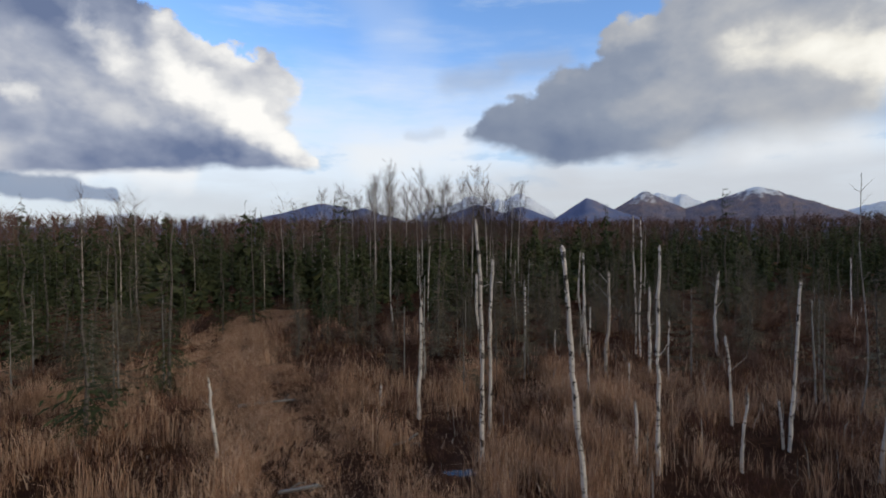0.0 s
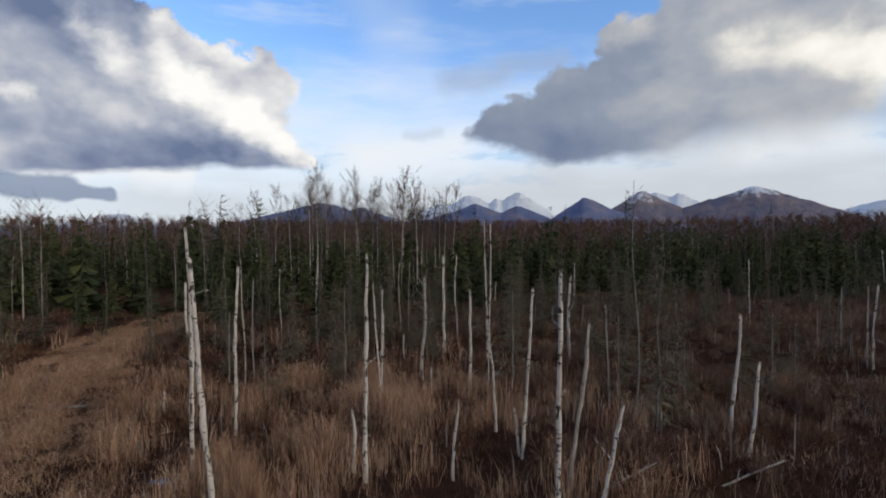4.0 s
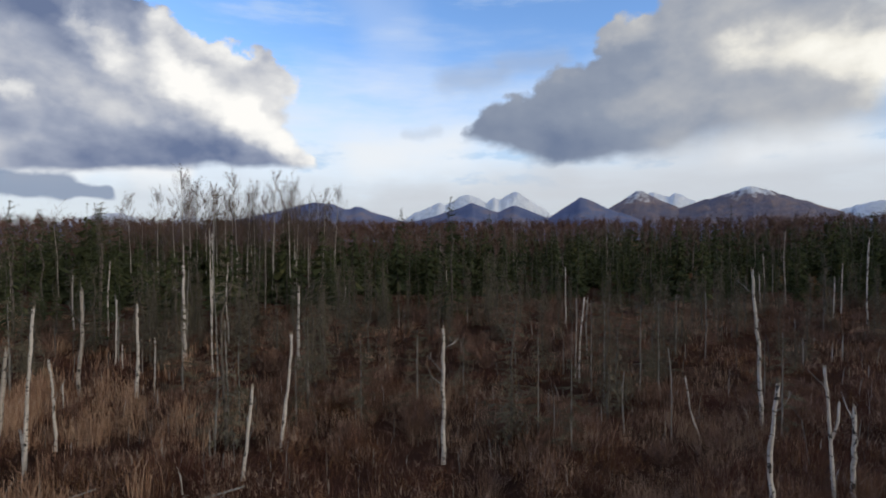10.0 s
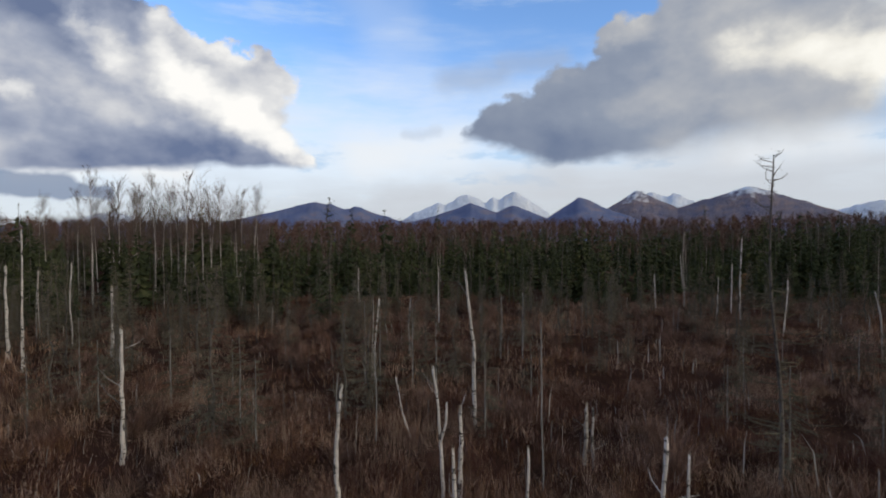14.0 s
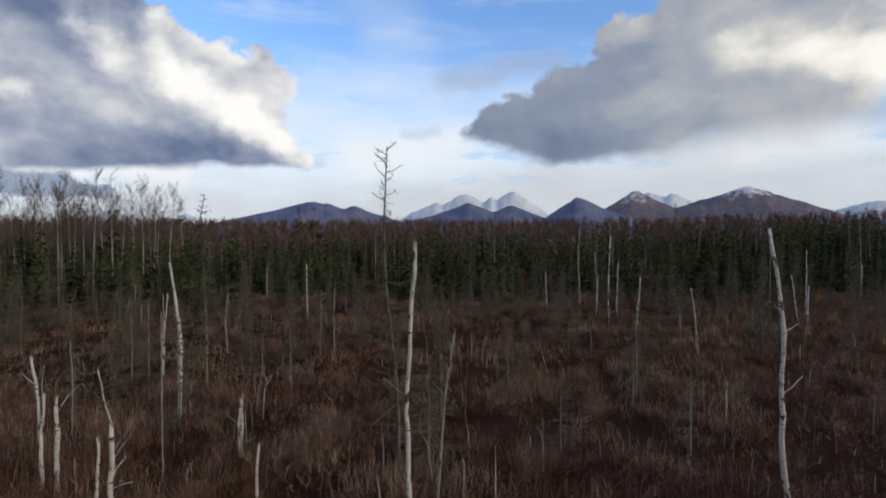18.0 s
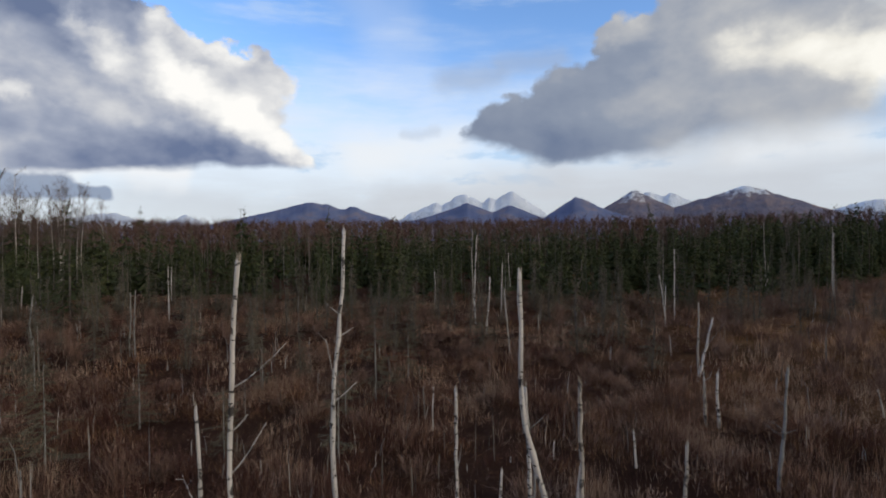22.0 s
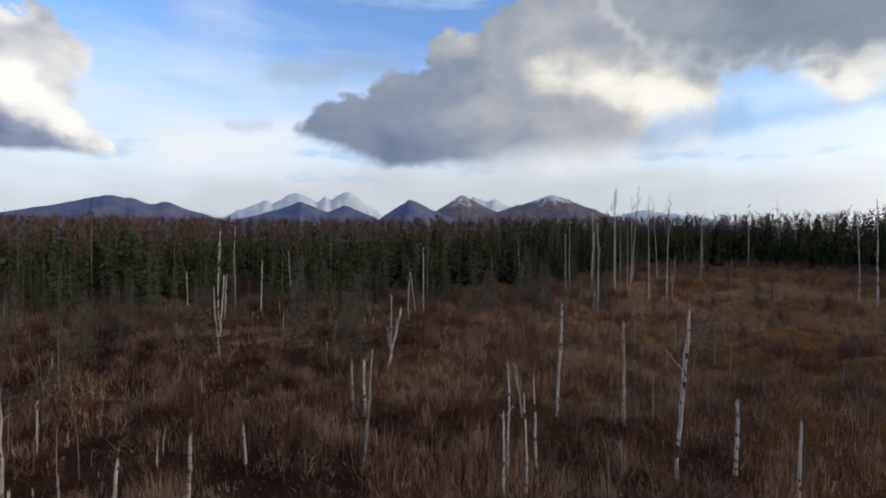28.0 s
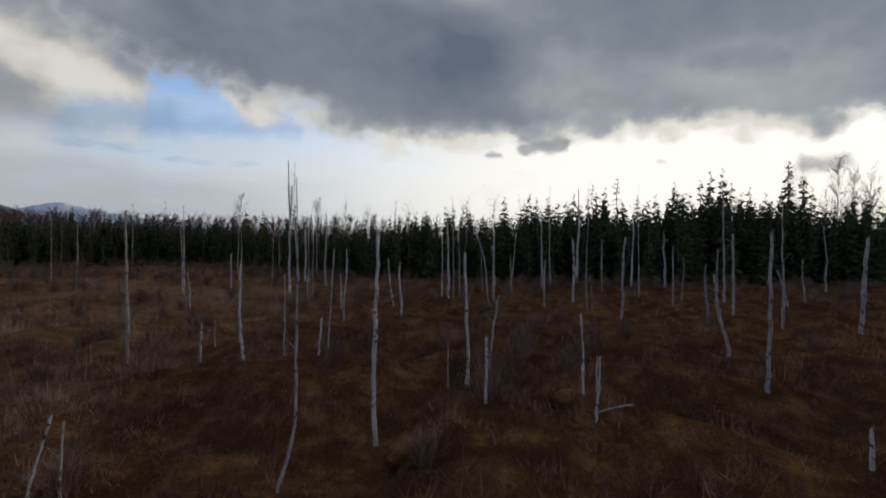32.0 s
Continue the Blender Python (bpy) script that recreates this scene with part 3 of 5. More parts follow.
# ---- birch snags ----
def snag_line(rng, h, lx, ly, r, bend, count=9):
    """The wavering centre line of a dead stem, from below the moss to its broken top."""
    kink, kink2 = rng.uniform(-1, 1) * bend, rng.uniform(-1, 1) * bend * 0.5
    turn, phase, beat = rng.uniform(0, 6.28), rng.uniform(0, 6.28), rng.uniform(5, 11)
    line, radii = [], []
    for i in range(count):
        k = i / (count - 1)
        bow = kink * math.sin(math.pi * k) + kink2 * math.sin(2.2 * math.pi * k)
        bow += r * 0.45 * math.sin(phase + beat * k)
        jitter = r * 0.36 if 0 < i < count - 1 else 0
        line.append((lx * k + bow * math.cos(turn) + rng.uniform(-jitter, jitter),
                     ly * k + bow * math.sin(turn) * 0.6 + rng.uniform(-jitter, jitter), -0.45 + (h + 0.45) * k))
        radii.append(r * (1.14 - 0.46 * k) * (1.25 if i == 0 else 1) * rng.uniform(0.90, 1.08) * (1.22 if rng.random() < 0.16 else 1))
    return line, radii


SNAG_LABELS = {"s": "straight white birch snag with a broken top in dry grass", "b": "crooked white birch snag with a snapped top in the bog",
               "t": "white birch snag with a few broken side branches", "f": "forked white birch snag with two broken stems",
               "g": "thin grey dead stem, barkless, standing in the heath"}
snag_count = [0]


def snag(x, y, h, lx, ly, r, kind="s", knee=None, limbs=()):
    """A standing dead birch: place, height, lean of its top, radius, kind, a knee (height share, sideways) and known limbs (height, out, up, share of radius)."""
    snag_count[0] += 1
    r *= 0.84 if x < 44 else 0.72
    rng = random.Random(snag_count[0] * 7 + 3)
    bend = {"s": 0.022, "b": 0.075, "t": 0.03, "f": 0.03, "g": 0.035}[kind] * h
    label = SNAG_LABELS[kind]
    if h < 1.3:
        label = "short white birch stump with a splintered top"
    elif abs(lx) + abs(ly) > 0.17 * h:
        label = "leaning white birch snag with a broken top"
    ob = thing("birch_snag", label, "dead tree", "dead birches in the bog", (x, y, 0))
    line, radii = snag_line(rng, h, lx, ly, r, bend, 8 if h < 1.3 else 16)
    if knee:
        for i, (a, b_, z) in enumerate(line):
            k = max(z, 0) / h
            f = min(k / knee[0], (1 - k) / (1 - knee[0]))
            line[i] = (a + knee[1] * f, b_ + knee[2] * f, z)
    bark = BARK_GREY if kind == "g" else (BARK_DULL if rng.random() < (0.2 if x < 46 else 0.45) else BARK_WHITE)
    pile = Pile()
    slim = h > 5.2
    if slim:
        radii = [q * (1.0 - 0.6 * i / len(radii)) for i, q in enumerate(radii)]
    pile.tube(line, radii, 8, rng, 0, r * (0.5 if slim else 1.6), 1)
    part("trunk", pile.mesh("trunk", [bark, WOOD_BREAK], True), ob)
    for z, out, up, share in limbs:
        i = min(max(int((z + 0.45) / (h + 0.45) * (len(line) - 1)), 0), len(line) - 2)
        a = Vector(line[i])
        branch = Pile()
        branch.tube([tuple(a + Vector((out * k, rng.uniform(-.03, .03) * k, up * k ** 1.25))) for k in (0, 0.25, 0.5, 0.75, 1.0)],
                    [r * share * (1 - 0.62 * k) for k in (0, 0.25, 0.5, 0.75, 1.0)], 6, rng, 0, 0.006, 0)
        part("branch", branch.mesh("branch", [bark], True), ob)
    crest = Pile()
    top, under = Vector(line[-1]), Vector(line[-2])
    rise = (top - under).normalized()
    for k in range(4):
        w = rng.uniform(0, 6.28)
        foot = top + Vector((math.cos(w), math.sin(w), 0)) * radii[-1] * 0.55 - rise * r
        crest.tube([tuple(foot), tuple(foot + rise * r * rng.uniform(1.6, 3.4) + Vector((math.cos(w), math.sin(w), 0)) * r * 0.2)],
                   [radii[-1] * 0.42, radii[-1] * 0.10], 4, rng)
    part("splintered_top", crest.mesh("splintered_top", [WOOD_BREAK], True), ob)
    stubs = 0 if limbs else {"s": rng.randint(0, 2), "b": rng.randint(1, 3), "t": rng.randint(4, 6), "f": 2, "g": rng.randint(2, 5)}[kind] if h > 1.2 else 0
    if slim:
        stubs += 3
    for _ in range(stubs):
        k = rng.uniform(0.45, 0.95)
        i = min(int(k * (len(line) - 1)), len(line) - 2)
        a = Vector(line[i]).lerp(Vector(line[i + 1]), k * (len(line) - 1) - i)
        w, long = rng.uniform(0, 6.28), min(rng.uniform(0.12, 0.55) * (1.4 if kind == "t" else 1), r * 11)
        up = rng.uniform(0.3, 1.3)
        mid = a + Vector((math.cos(w), math.sin(w), up)) * long * 0.5
        tip = mid + Vector((math.cos(w + rng.uniform(-0.7, 0.7)), math.sin(w), up + rng.uniform(-0.3, 0.5))) * long * 0.5
        branch, twigs = Pile(), []
        branch.tube([tuple(a), tuple(mid), tuple(tip)], [r * 0.26, r * 0.18, r * 0.07], 5, rng, 0, 0.004, 0)
        for _ in range(rng.randint(0, 3)):
            f = mid.lerp(tip, rng.random())
            twigs.append((f, f + Vector((rng.uniform(-1, 1), rng.uniform(-1, 1), rng.uniform(0, 1))) * long * 0.35))
        skin = bark if rng.random() < 0.4 else BARK_GREY
        limb = part("branch", branch.mesh("branch", [skin], True), ob)
        for f, g in twigs:
            twig = Pile()
            twig.twig(f, g, r * 0.15)
            part("twig", twig.mesh("twig", [skin]), limb)
    if kind == "f":
        k = int(len(line) * 0.55)
        a = Vector(line[k])
        b_ = a + Vector((rng.choice((-1, 1)) * 0.10, rng.uniform(-0.1, 0.1), h * 0.16))
        c = b_ + Vector((0.01, 0, h * 0.14))
        stem = Pile()
        stem.tube([tuple(a), tuple(b_), tuple(c)], [r * 0.7, r * 0.7, r * 0.6], 7, rng, 0, r, 1)
        part("side_stem", stem.mesh("side_stem", [bark, WOOD_BREAK], True), ob)
    return ob


# -12 to 0 m along the bog
snag(-4.37, 9.25, 1.57, -0.20, 0.02, 0.040, "b", (0.50, 0.06, 0.00))
snag(-0.64, 11.35, 2.82, 0.13, 0.04, 0.050, "s")
snag(-1.60, 11.94, 0.63, 0.03, 0.01, 0.046, "s")
snag(-0.67, 14.55, 3.83, -0.10, 0.06, 0.026, "t")
snag(-1.24, 14.84, 2.17, 0.02, 0.03, 0.021, "g")
snag(-0.56, 15.15, 3.12, -0.05, 0.05, 0.027, "g")
snag(-0.83, 23.41, 3.71, 0.11, 0.06, 0.034, "s")
snag(-2.54, 23.52, 3.02, -0.06, 0.05, 0.034, "s")
# 0 to 12 m along the bog
snag(6.91, 6.57, 3.86, 0.10, 0.06, 0.045, "s")
snag(2.06, 6.88, 4.11, -0.34, 0.05, 0.050, "s")
snag(7.70, 7.41, 1.73, 0.47, 0.03, 0.043, "s")
snag(7.54, 8.27, 2.83, 0.38, 0.04, 0.044, "s")
snag(3.92, 8.82, 4.07, 0.07, 0.05, 0.043, "s")
snag(0.75, 8.88, 4.56, -0.12, 0.06, 0.043, "f")
snag(5.53, 8.91, 1.33, 0.12, 0.02, 0.034, "s")
snag(3.67, 9.13, 1.10, -0.02, 0.01, 0.044, "s")
snag(11.33, 9.41, 1.86, 0.27, 0.03, 0.041, "s")
snag(6.94, 9.65, 3.33, 0.26, 0.05, 0.042, "s")
snag(6.96, 9.77, 0.89, -0.14, 0.01, 0.033, "s")
snag(0.86, 10.14, 3.80, 0.16, 0.05, 0.044, "s")
snag(10.19, 10.60, 0.56, 0.00, 0.01, 0.019, "g")
snag(11.69, 10.62, 2.60, 0.27, 0.04, 0.046, "s")
snag(10.21, 10.84, 0.89, 0.03, 0.01, 0.020, "g")
snag(6.52, 10.97, 2.00, -0.10, 0.02, 0.037, "b")
snag(9.82, 11.44, 5.75, 0.08, 0.09, 0.025, "g")
snag(3.63, 12.31, 3.24, -0.06, 0.04, 0.027, "b")
snag(3.71, 12.54, 2.45, 0.11, 0.03, 0.027, "s")
snag(9.73, 12.60, 2.60, -0.09, 0.04, 0.027, "g")
snag(5.04, 13.12, 0.85, 0.01, 0.01, 0.028, "s")
snag(4.82, 14.11, 3.24, 0.06, 0.04, 0.061, "t")
snag(6.71, 14.43, 1.79, 0.04, 0.03, 0.026, "s")
snag(6.18, 14.49, 2.77, 0.01, 0.04, 0.056, "s")
snag(4.00, 17.19, 1.01, -0.05, 0.02, 0.031, "s")
snag(7.08, 17.32, 4.93, 0.03, 0.07, 0.031, "t")
snag(6.96, 17.55, 5.08, -0.07, 0.07, 0.032, "s")
snag(10.03, 17.65, 2.98, 0.03, 0.04, 0.060, "b")
snag(2.97, 18.22, 2.46, 0.12, 0.04, 0.033, "s")
snag(3.14, 18.25, 2.64, -0.12, 0.03, 0.033, "g")
snag(5.42, 18.57, 3.68, -0.04, 0.05, 0.063, "b")
snag(5.98, 21.11, 3.72, -0.04, 0.05, 0.038, "s")
snag(3.77, 21.86, 3.34, 0.09, 0.05, 0.024, "g")
snag(3.35, 22.54, 3.31, -0.03, 0.05, 0.033, "s")
snag(8.77, 32.08, 1.57, 0.12, 0.03, 0.046, "s")
# 12 to 24 m along the bog
snag(22.15, 5.76, 2.17, 0.00, 0.00, 0.032, "s")
snag(20.36, 7.66, 2.36, 0.07, -0.00, 0.046, "s")
snag(23.40, 7.92, 1.23, 0.02, 0.02, 0.034, "s")
snag(22.33, 8.46, 1.71, 0.00, 0.00, 0.047, "s")
snag(22.07, 8.49, 2.41, -0.20, 0.04, 0.036, "f")
snag(23.86, 8.96, 3.15, -0.01, 0.06, 0.018, "g")
snag(15.25, 10.28, 2.77, -0.00, 0.04, 0.054, "t")
snag(20.47, 11.23, 2.12, -0.02, 0.04, 0.018, "g")
snag(21.46, 11.44, 1.41, -0.52, 0.03, 0.024, "b")
snag(22.82, 11.54, 3.90, -0.24, 0.07, 0.050, "b", (0.52, 0.14, 0.00))
snag(19.51, 11.58, 1.50, 0.04, 0.03, 0.018, "g")
snag(19.75, 16.13, 2.70, 0.19, 0.04, 0.035, "s")
snag(19.70, 16.26, 2.67, 0.03, 0.03, 0.029, "s")
snag(20.79, 18.66, 2.41, 0.03, 0.04, 0.034, "g")
snag(21.84, 25.95, 3.18, -0.01, 0.05, 0.037, "s")
snag(15.52, 37.54, 2.50, 0.07, 0.04, 0.054, "s")
# 24 to 36 m along the bog
snag(26.69, 1.73, 3.75, 0.00, 0.00, 0.039, "s")
snag(26.60, 1.96, 4.54, -0.26, 0.00, 0.052, "s")
snag(26.40, 2.10, 3.90, 0.02, 0.00, 0.020, "f")
snag(34.63, 3.87, 4.29, 0.13, -0.00, 0.028, "t", None, ((3.58, 0.4, 0.33, 0.24), (2.76, 0.27, 0.38, 0.28), (3.27, 0.14, 0.14, 0.24)))
snag(34.60, 3.92, 3.20, -0.17, 0.00, 0.022, "s")
snag(28.71, 5.73, 4.39, -0.01, -0.00, 0.038, "s")
snag(24.81, 6.18, 2.10, 0.04, -0.00, 0.044, "t")
snag(28.66, 6.57, 3.23, 0.52, -0.00, 0.023, "g")
snag(34.68, 7.75, 4.60, 0.00, 0.62, 0.046, "t", (0.65, 0.00, -0.20), ((3.17, 0.23, 0.14, 0.3), (3.4, -0.2, 0.17, 0.25), (2.08, 0.36, 0.3, 0.35)))
snag(25.98, 7.91, 1.12, 0.06, 0.02, 0.034, "s")
snag(29.38, 8.21, 0.70, 0.00, 0.01, 0.018, "g")
snag(25.04, 9.62, 1.28, -0.04, 0.03, 0.041, "s")
snag(24.93, 9.90, 1.24, 0.02, -0.00, 0.056, "s")
snag(35.84, 12.48, 0.71, -0.05, 0.01, 0.022, "g")
snag(25.03, 18.09, 2.66, 0.02, 0.05, 0.025, "g")
snag(24.38, 18.91, 2.47, -0.01, 0.04, 0.027, "g")
snag(35.92, 31.47, 2.40, -0.06, 0.05, 0.045, "s")
# 36 to 48 m along the bog
snag(47.80, 3.19, 2.77, 0.25, -0.13, 0.035, "t")
snag(46.51, 3.88, 2.00, 0.02, 0.01, 0.028, "s")
snag(37.95, 5.88, 4.04, -0.82, 0.00, 0.041, "s", (0.58, -0.24, 0.00))
snag(37.92, 6.10, 2.73, -0.03, 0.00, 0.038, "s", None, ((2.5, 0.12, 0.10, 0.2), (1.9, -0.10, 0.02, 0.2)))
snag(46.97, 6.20, 2.99, 0.19, -0.08, 0.045, "t")
snag(46.28, 6.70, 0.71, -0.01, 0.02, 0.029, "g")
snag(39.47, 6.85, 1.64, 0.08, -0.00, 0.037, "s")
snag(37.46, 6.91, 2.45, -0.07, 0.00, 0.036, "s")
snag(44.12, 6.98, 1.36, 0.01, 0.02, 0.033, "s")
snag(44.57, 7.03, 1.63, -0.02, 0.04, 0.027, "s")
snag(36.44, 7.14, 2.34, 0.00, 0.00, 0.030, "s")
snag(45.01, 7.42, 1.76, -0.04, 0.06, 0.033, "s")
snag(44.55, 7.58, 2.00, -0.01, 0.05, 0.032, "s")
snag(38.37, 7.94, 1.00, 0.08, 0.02, 0.037, "s")
snag(37.18, 7.96, 0.77, 0.00, 0.01, 0.030, "s")
snag(37.72, 8.03, 0.87, 0.00, 0.01, 0.026, "g")
snag(47.80, 8.46, 2.37, 0.01, 0.04, 0.047, "s")
snag(42.16, 8.73, 2.13, 0.16, 0.03, 0.035, "g")
snag(40.10, 9.82, 0.62, -0.07, 0.03, 0.031, "s")
snag(46.98, 9.85, 2.66, 0.13, -0.04, 0.045, "s")
snag(46.15, 9.92, 1.25, -0.21, 0.02, 0.041, "s")
snag(38.52, 10.14, 0.32, 0.00, 0.00, 0.018, "s")
snag(42.68, 11.49, 1.26, -0.04, 0.04, 0.045, "s")
snag(42.47, 11.54, 1.29, -0.12, 0.02, 0.044, "s")
snag(36.02, 11.87, 0.90, 0.03, 0.01, 0.021, "s")
snag(47.25, 12.16, 0.62, -0.15, 0.13, 0.030, "s")
snag(43.87, 14.91, 1.98, 0.58, 0.03, 0.050, "s")
snag(44.08, 15.27, 2.40, 0.15, 0.04, 0.051, "b")
snag(38.88, 18.43, 2.56, -0.25, 0.13, 0.037, "b")
snag(38.36, 23.19, 2.65, 0.20, -0.02, 0.046, "s")
snag(47.15, 23.80, 2.09, 0.04, 0.04, 0.043, "s")
snag(38.10, 25.99, 4.67, 0.09, 0.08, 0.046, "s")
snag(38.13, 28.38, 2.36, 0.11, 0.05, 0.041, "s")
snag(39.92, 29.97, 3.04, 0.12, 0.05, 0.043, "s")
snag(38.39, 32.67, 5.12, 0.03, 0.08, 0.043, "s")
snag(42.01, 39.96, 3.33, -0.18, 0.19, 0.048, "s")
# 48 to 60 m along the bog
snag(58.69, -12.36, 4.54, 0.06, -0.05, 0.079, "s")
snag(54.39, -12.30, 0.60, 0.01, 0.01, 0.064, "s")
snag(56.34, -7.32, 1.34, 0.02, -0.01, 0.026, "s")
snag(54.98, -7.09, 1.62, 0.03, -0.10, 0.046, "s")
snag(56.28, -7.08, 2.40, -0.01, 0.16, 0.046, "b")
snag(55.27, -4.60, 1.89, 0.02, 0.02, 0.055, "s")
snag(58.30, -4.37, 2.56, 0.08, -0.33, 0.056, "b")
snag(57.74, -3.89, 3.86, 0.01, 0.15, 0.067, "t")
snag(57.70, -3.31, 1.17, 0.01, 0.03, 0.025, "s")
snag(53.95, -2.25, 4.32, 0.04, 0.00, 0.071, "s")
snag(51.26, -1.32, 2.83, 0.08, -0.30, 0.043, "b", (0.40, 0.00, -0.13))
snag(49.30, 0.87, 1.63, 0.03, -0.08, 0.029, "s")
snag(48.96, 1.40, 1.81, 0.09, -0.70, 0.027, "s")
snag(49.58, 2.92, 0.71, 0.09, -0.05, 0.028, "s")
snag(59.93, 3.03, 2.98, 0.04, 0.04, 0.031, "s")
snag(50.33, 3.35, 0.44, 0.02, -0.07, 0.031, "s")
snag(48.49, 3.37, 3.34, 0.25, -0.12, 0.041, "s")
snag(58.42, 3.63, 3.42, -0.01, 0.22, 0.069, "b")
snag(49.22, 4.42, 2.02, 0.06, 0.00, 0.041, "s")
snag(58.84, 5.64, 1.28, 0.02, -0.03, 0.057, "s")
snag(48.30, 6.17, 1.31, 0.02, 0.01, 0.049, "s")
snag(58.00, 7.70, 5.13, -0.03, 0.11, 0.062, "s")
snag(50.25, 8.74, 0.50, 0.05, -0.03, 0.042, "s")
snag(50.64, 9.75, 1.68, 0.16, -0.08, 0.029, "b")
snag(59.17, 24.28, 6.05, -0.07, 0.16, 0.102, "s")
snag(59.32, 25.04, 5.95, 0.04, 0.10, 0.094, "s")
snag(48.54, 25.72, 3.85, 0.02, 0.07, 0.046, "s")
snag(48.25, 25.80, 2.50, -0.44, 0.05, 0.046, "s")
# 60 to 72 m along the bog
snag(68.46, -20.65, 4.57, 0.10, -0.32, 0.127, "s")
snag(70.05, -18.20, 6.35, 0.05, 0.06, 0.091, "s")
snag(70.63, -14.97, 3.18, -0.00, 0.18, 0.083, "g")
snag(63.96, -13.35, 3.01, -0.07, 0.61, 0.099, "b")
snag(71.06, -10.73, 4.55, 0.07, -0.14, 0.100, "s")
snag(70.82, 1.48, 3.00, -0.00, 0.16, 0.094, "s")
snag(65.92, 1.64, 1.30, 0.02, -0.02, 0.050, "s")
snag(60.37, 1.96, 1.33, 0.03, -0.11, 0.068, "s")
snag(61.31, 1.99, 3.88, 0.13, -0.19, 0.033, "b")
snag(60.66, 2.94, 6.58, 0.05, 0.08, 0.061, "s")
snag(67.98, 3.86, 3.79, 0.06, -0.12, 0.055, "b")
snag(69.77, 4.69, 2.31, 0.00, 0.11, 0.059, "s")
snag(60.53, 6.23, 1.09, 0.01, 0.02, 0.040, "s")
snag(65.24, 10.77, 2.53, -0.02, 0.22, 0.081, "s")
snag(66.78, 26.33, 3.11, 0.14, -0.27, 0.045, "t")
snag(61.69, 31.43, 4.72, -0.02, 0.10, 0.068, "s")
snag(60.24, 35.84, 2.37, 0.15, -0.01, 0.058, "s")
# 72 to 84 m along the bog
snag(82.85, -25.86, 3.31, -0.00, 0.25, 0.076, "s")
snag(82.12, -24.42, 2.47, -0.13, 0.85, 0.115, "b")
snag(83.16, -20.51, 7.91, 0.06, 0.19, 0.140, "s")
snag(74.89, -17.88, 4.89, 0.03, 0.11, 0.109, "s")
snag(81.89, -17.11, 3.27, 0.10, -0.13, 0.057, "s")
snag(79.81, -15.93, 4.13, 0.02, 0.09, 0.060, "s")
snag(76.19, -14.85, 3.61, 0.02, 0.08, 0.065, "s")
snag(82.75, -14.27, 8.93, 0.11, 0.11, 0.048, "s")
snag(74.37, -9.73, 2.20, -0.04, 0.23, 0.039, "g")
snag(74.42, -9.45, 2.30, -0.02, 0.22, 0.064, "s")
snag(77.97, -8.87, 4.56, 0.04, 0.03, 0.111, "s")
snag(77.64, -6.91, 3.08, 0.06, -0.03, 0.056, "s")
snag(79.20, -4.64, 3.38, 0.02, 0.13, 0.051, "s")
snag(76.41, -3.53, 5.01, 0.04, 0.04, 0.109, "t")
snag(75.89, -3.40, 4.89, -0.25, 1.00, 0.044, "b")
snag(82.48, -0.42, 5.79, 0.03, 0.13, 0.084, "s")
snag(80.83, -0.09, 7.69, 0.07, 0.19, 0.052, "s")
snag(80.19, 0.18, 5.90, 0.03, 0.13, 0.124, "s")
snag(80.01, 0.63, 5.68, 0.03, 0.13, 0.079, "s")
snag(72.99, 2.30, 3.16, -0.08, 0.59, 0.065, "b")
snag(78.99, 5.43, 1.93, 0.01, 0.04, 0.066, "s")
snag(75.04, 9.18, 1.84, 0.01, 0.04, 0.060, "s")
snag(83.58, 11.42, 6.66, 0.04, 0.15, 0.142, "s")
snag(80.00, 13.04, 10.62, -0.03, 0.22, 0.143, "f")
snag(77.92, 16.86, 3.17, 0.03, 0.03, 0.081, "s")
snag(74.47, 18.24, 6.59, -0.01, 0.13, 0.074, "s")
snag(78.33, 21.40, 5.56, -0.06, 0.14, 0.070, "s")
# 84 to 96 m along the bog
snag(93.18, -32.96, 6.23, 0.02, 0.29, 0.149, "s")
snag(84.75, -20.52, 3.96, 0.05, -0.04, 0.081, "s")
snag(93.31, -19.09, 5.41, 0.00, 0.28, 0.200, "s")
snag(93.79, -16.02, 6.48, 0.09, -0.13, 0.159, "s")
snag(90.08, -12.65, 4.69, 0.07, 0.03, 0.059, "s")
snag(95.98, -12.03, 10.60, 0.19, -0.05, 0.084, "t")
snag(94.81, -10.94, 9.91, 0.10, -0.01, 0.213, "s")
snag(92.66, -8.24, 9.95, 0.09, 0.25, 0.064, "s")
snag(88.52, -7.20, 7.16, 0.04, 0.16, 0.168, "s")
snag(85.53, -4.29, 5.11, 0.26, -0.53, 0.056, "s")
snag(89.56, -2.93, 3.99, -0.03, 0.35, 0.098, "s")
snag(84.33, -2.10, 3.99, 0.01, 0.19, 0.042, "s")
snag(87.82, 1.22, 5.05, 0.01, 0.22, 0.047, "s")
snag(91.04, 16.99, 5.91, 0.03, 0.13, 0.170, "b")
snag(90.79, 17.51, 12.37, 0.01, 0.62, 0.091, "t")
# 96 to 108 m along the bog
snag(102.78, -24.96, 3.73, 0.10, -0.12, 0.071, "s")
snag(101.95, 25.67, 5.51, 0.03, 0.12, 0.136, "s")
snag(99.90, 53.77, 6.54, 0.04, 0.15, 0.142, "t")
# 108 to 120 m along the bog
snag(118.37, -40.95, 7.84, 0.03, 0.25, 0.145, "s")


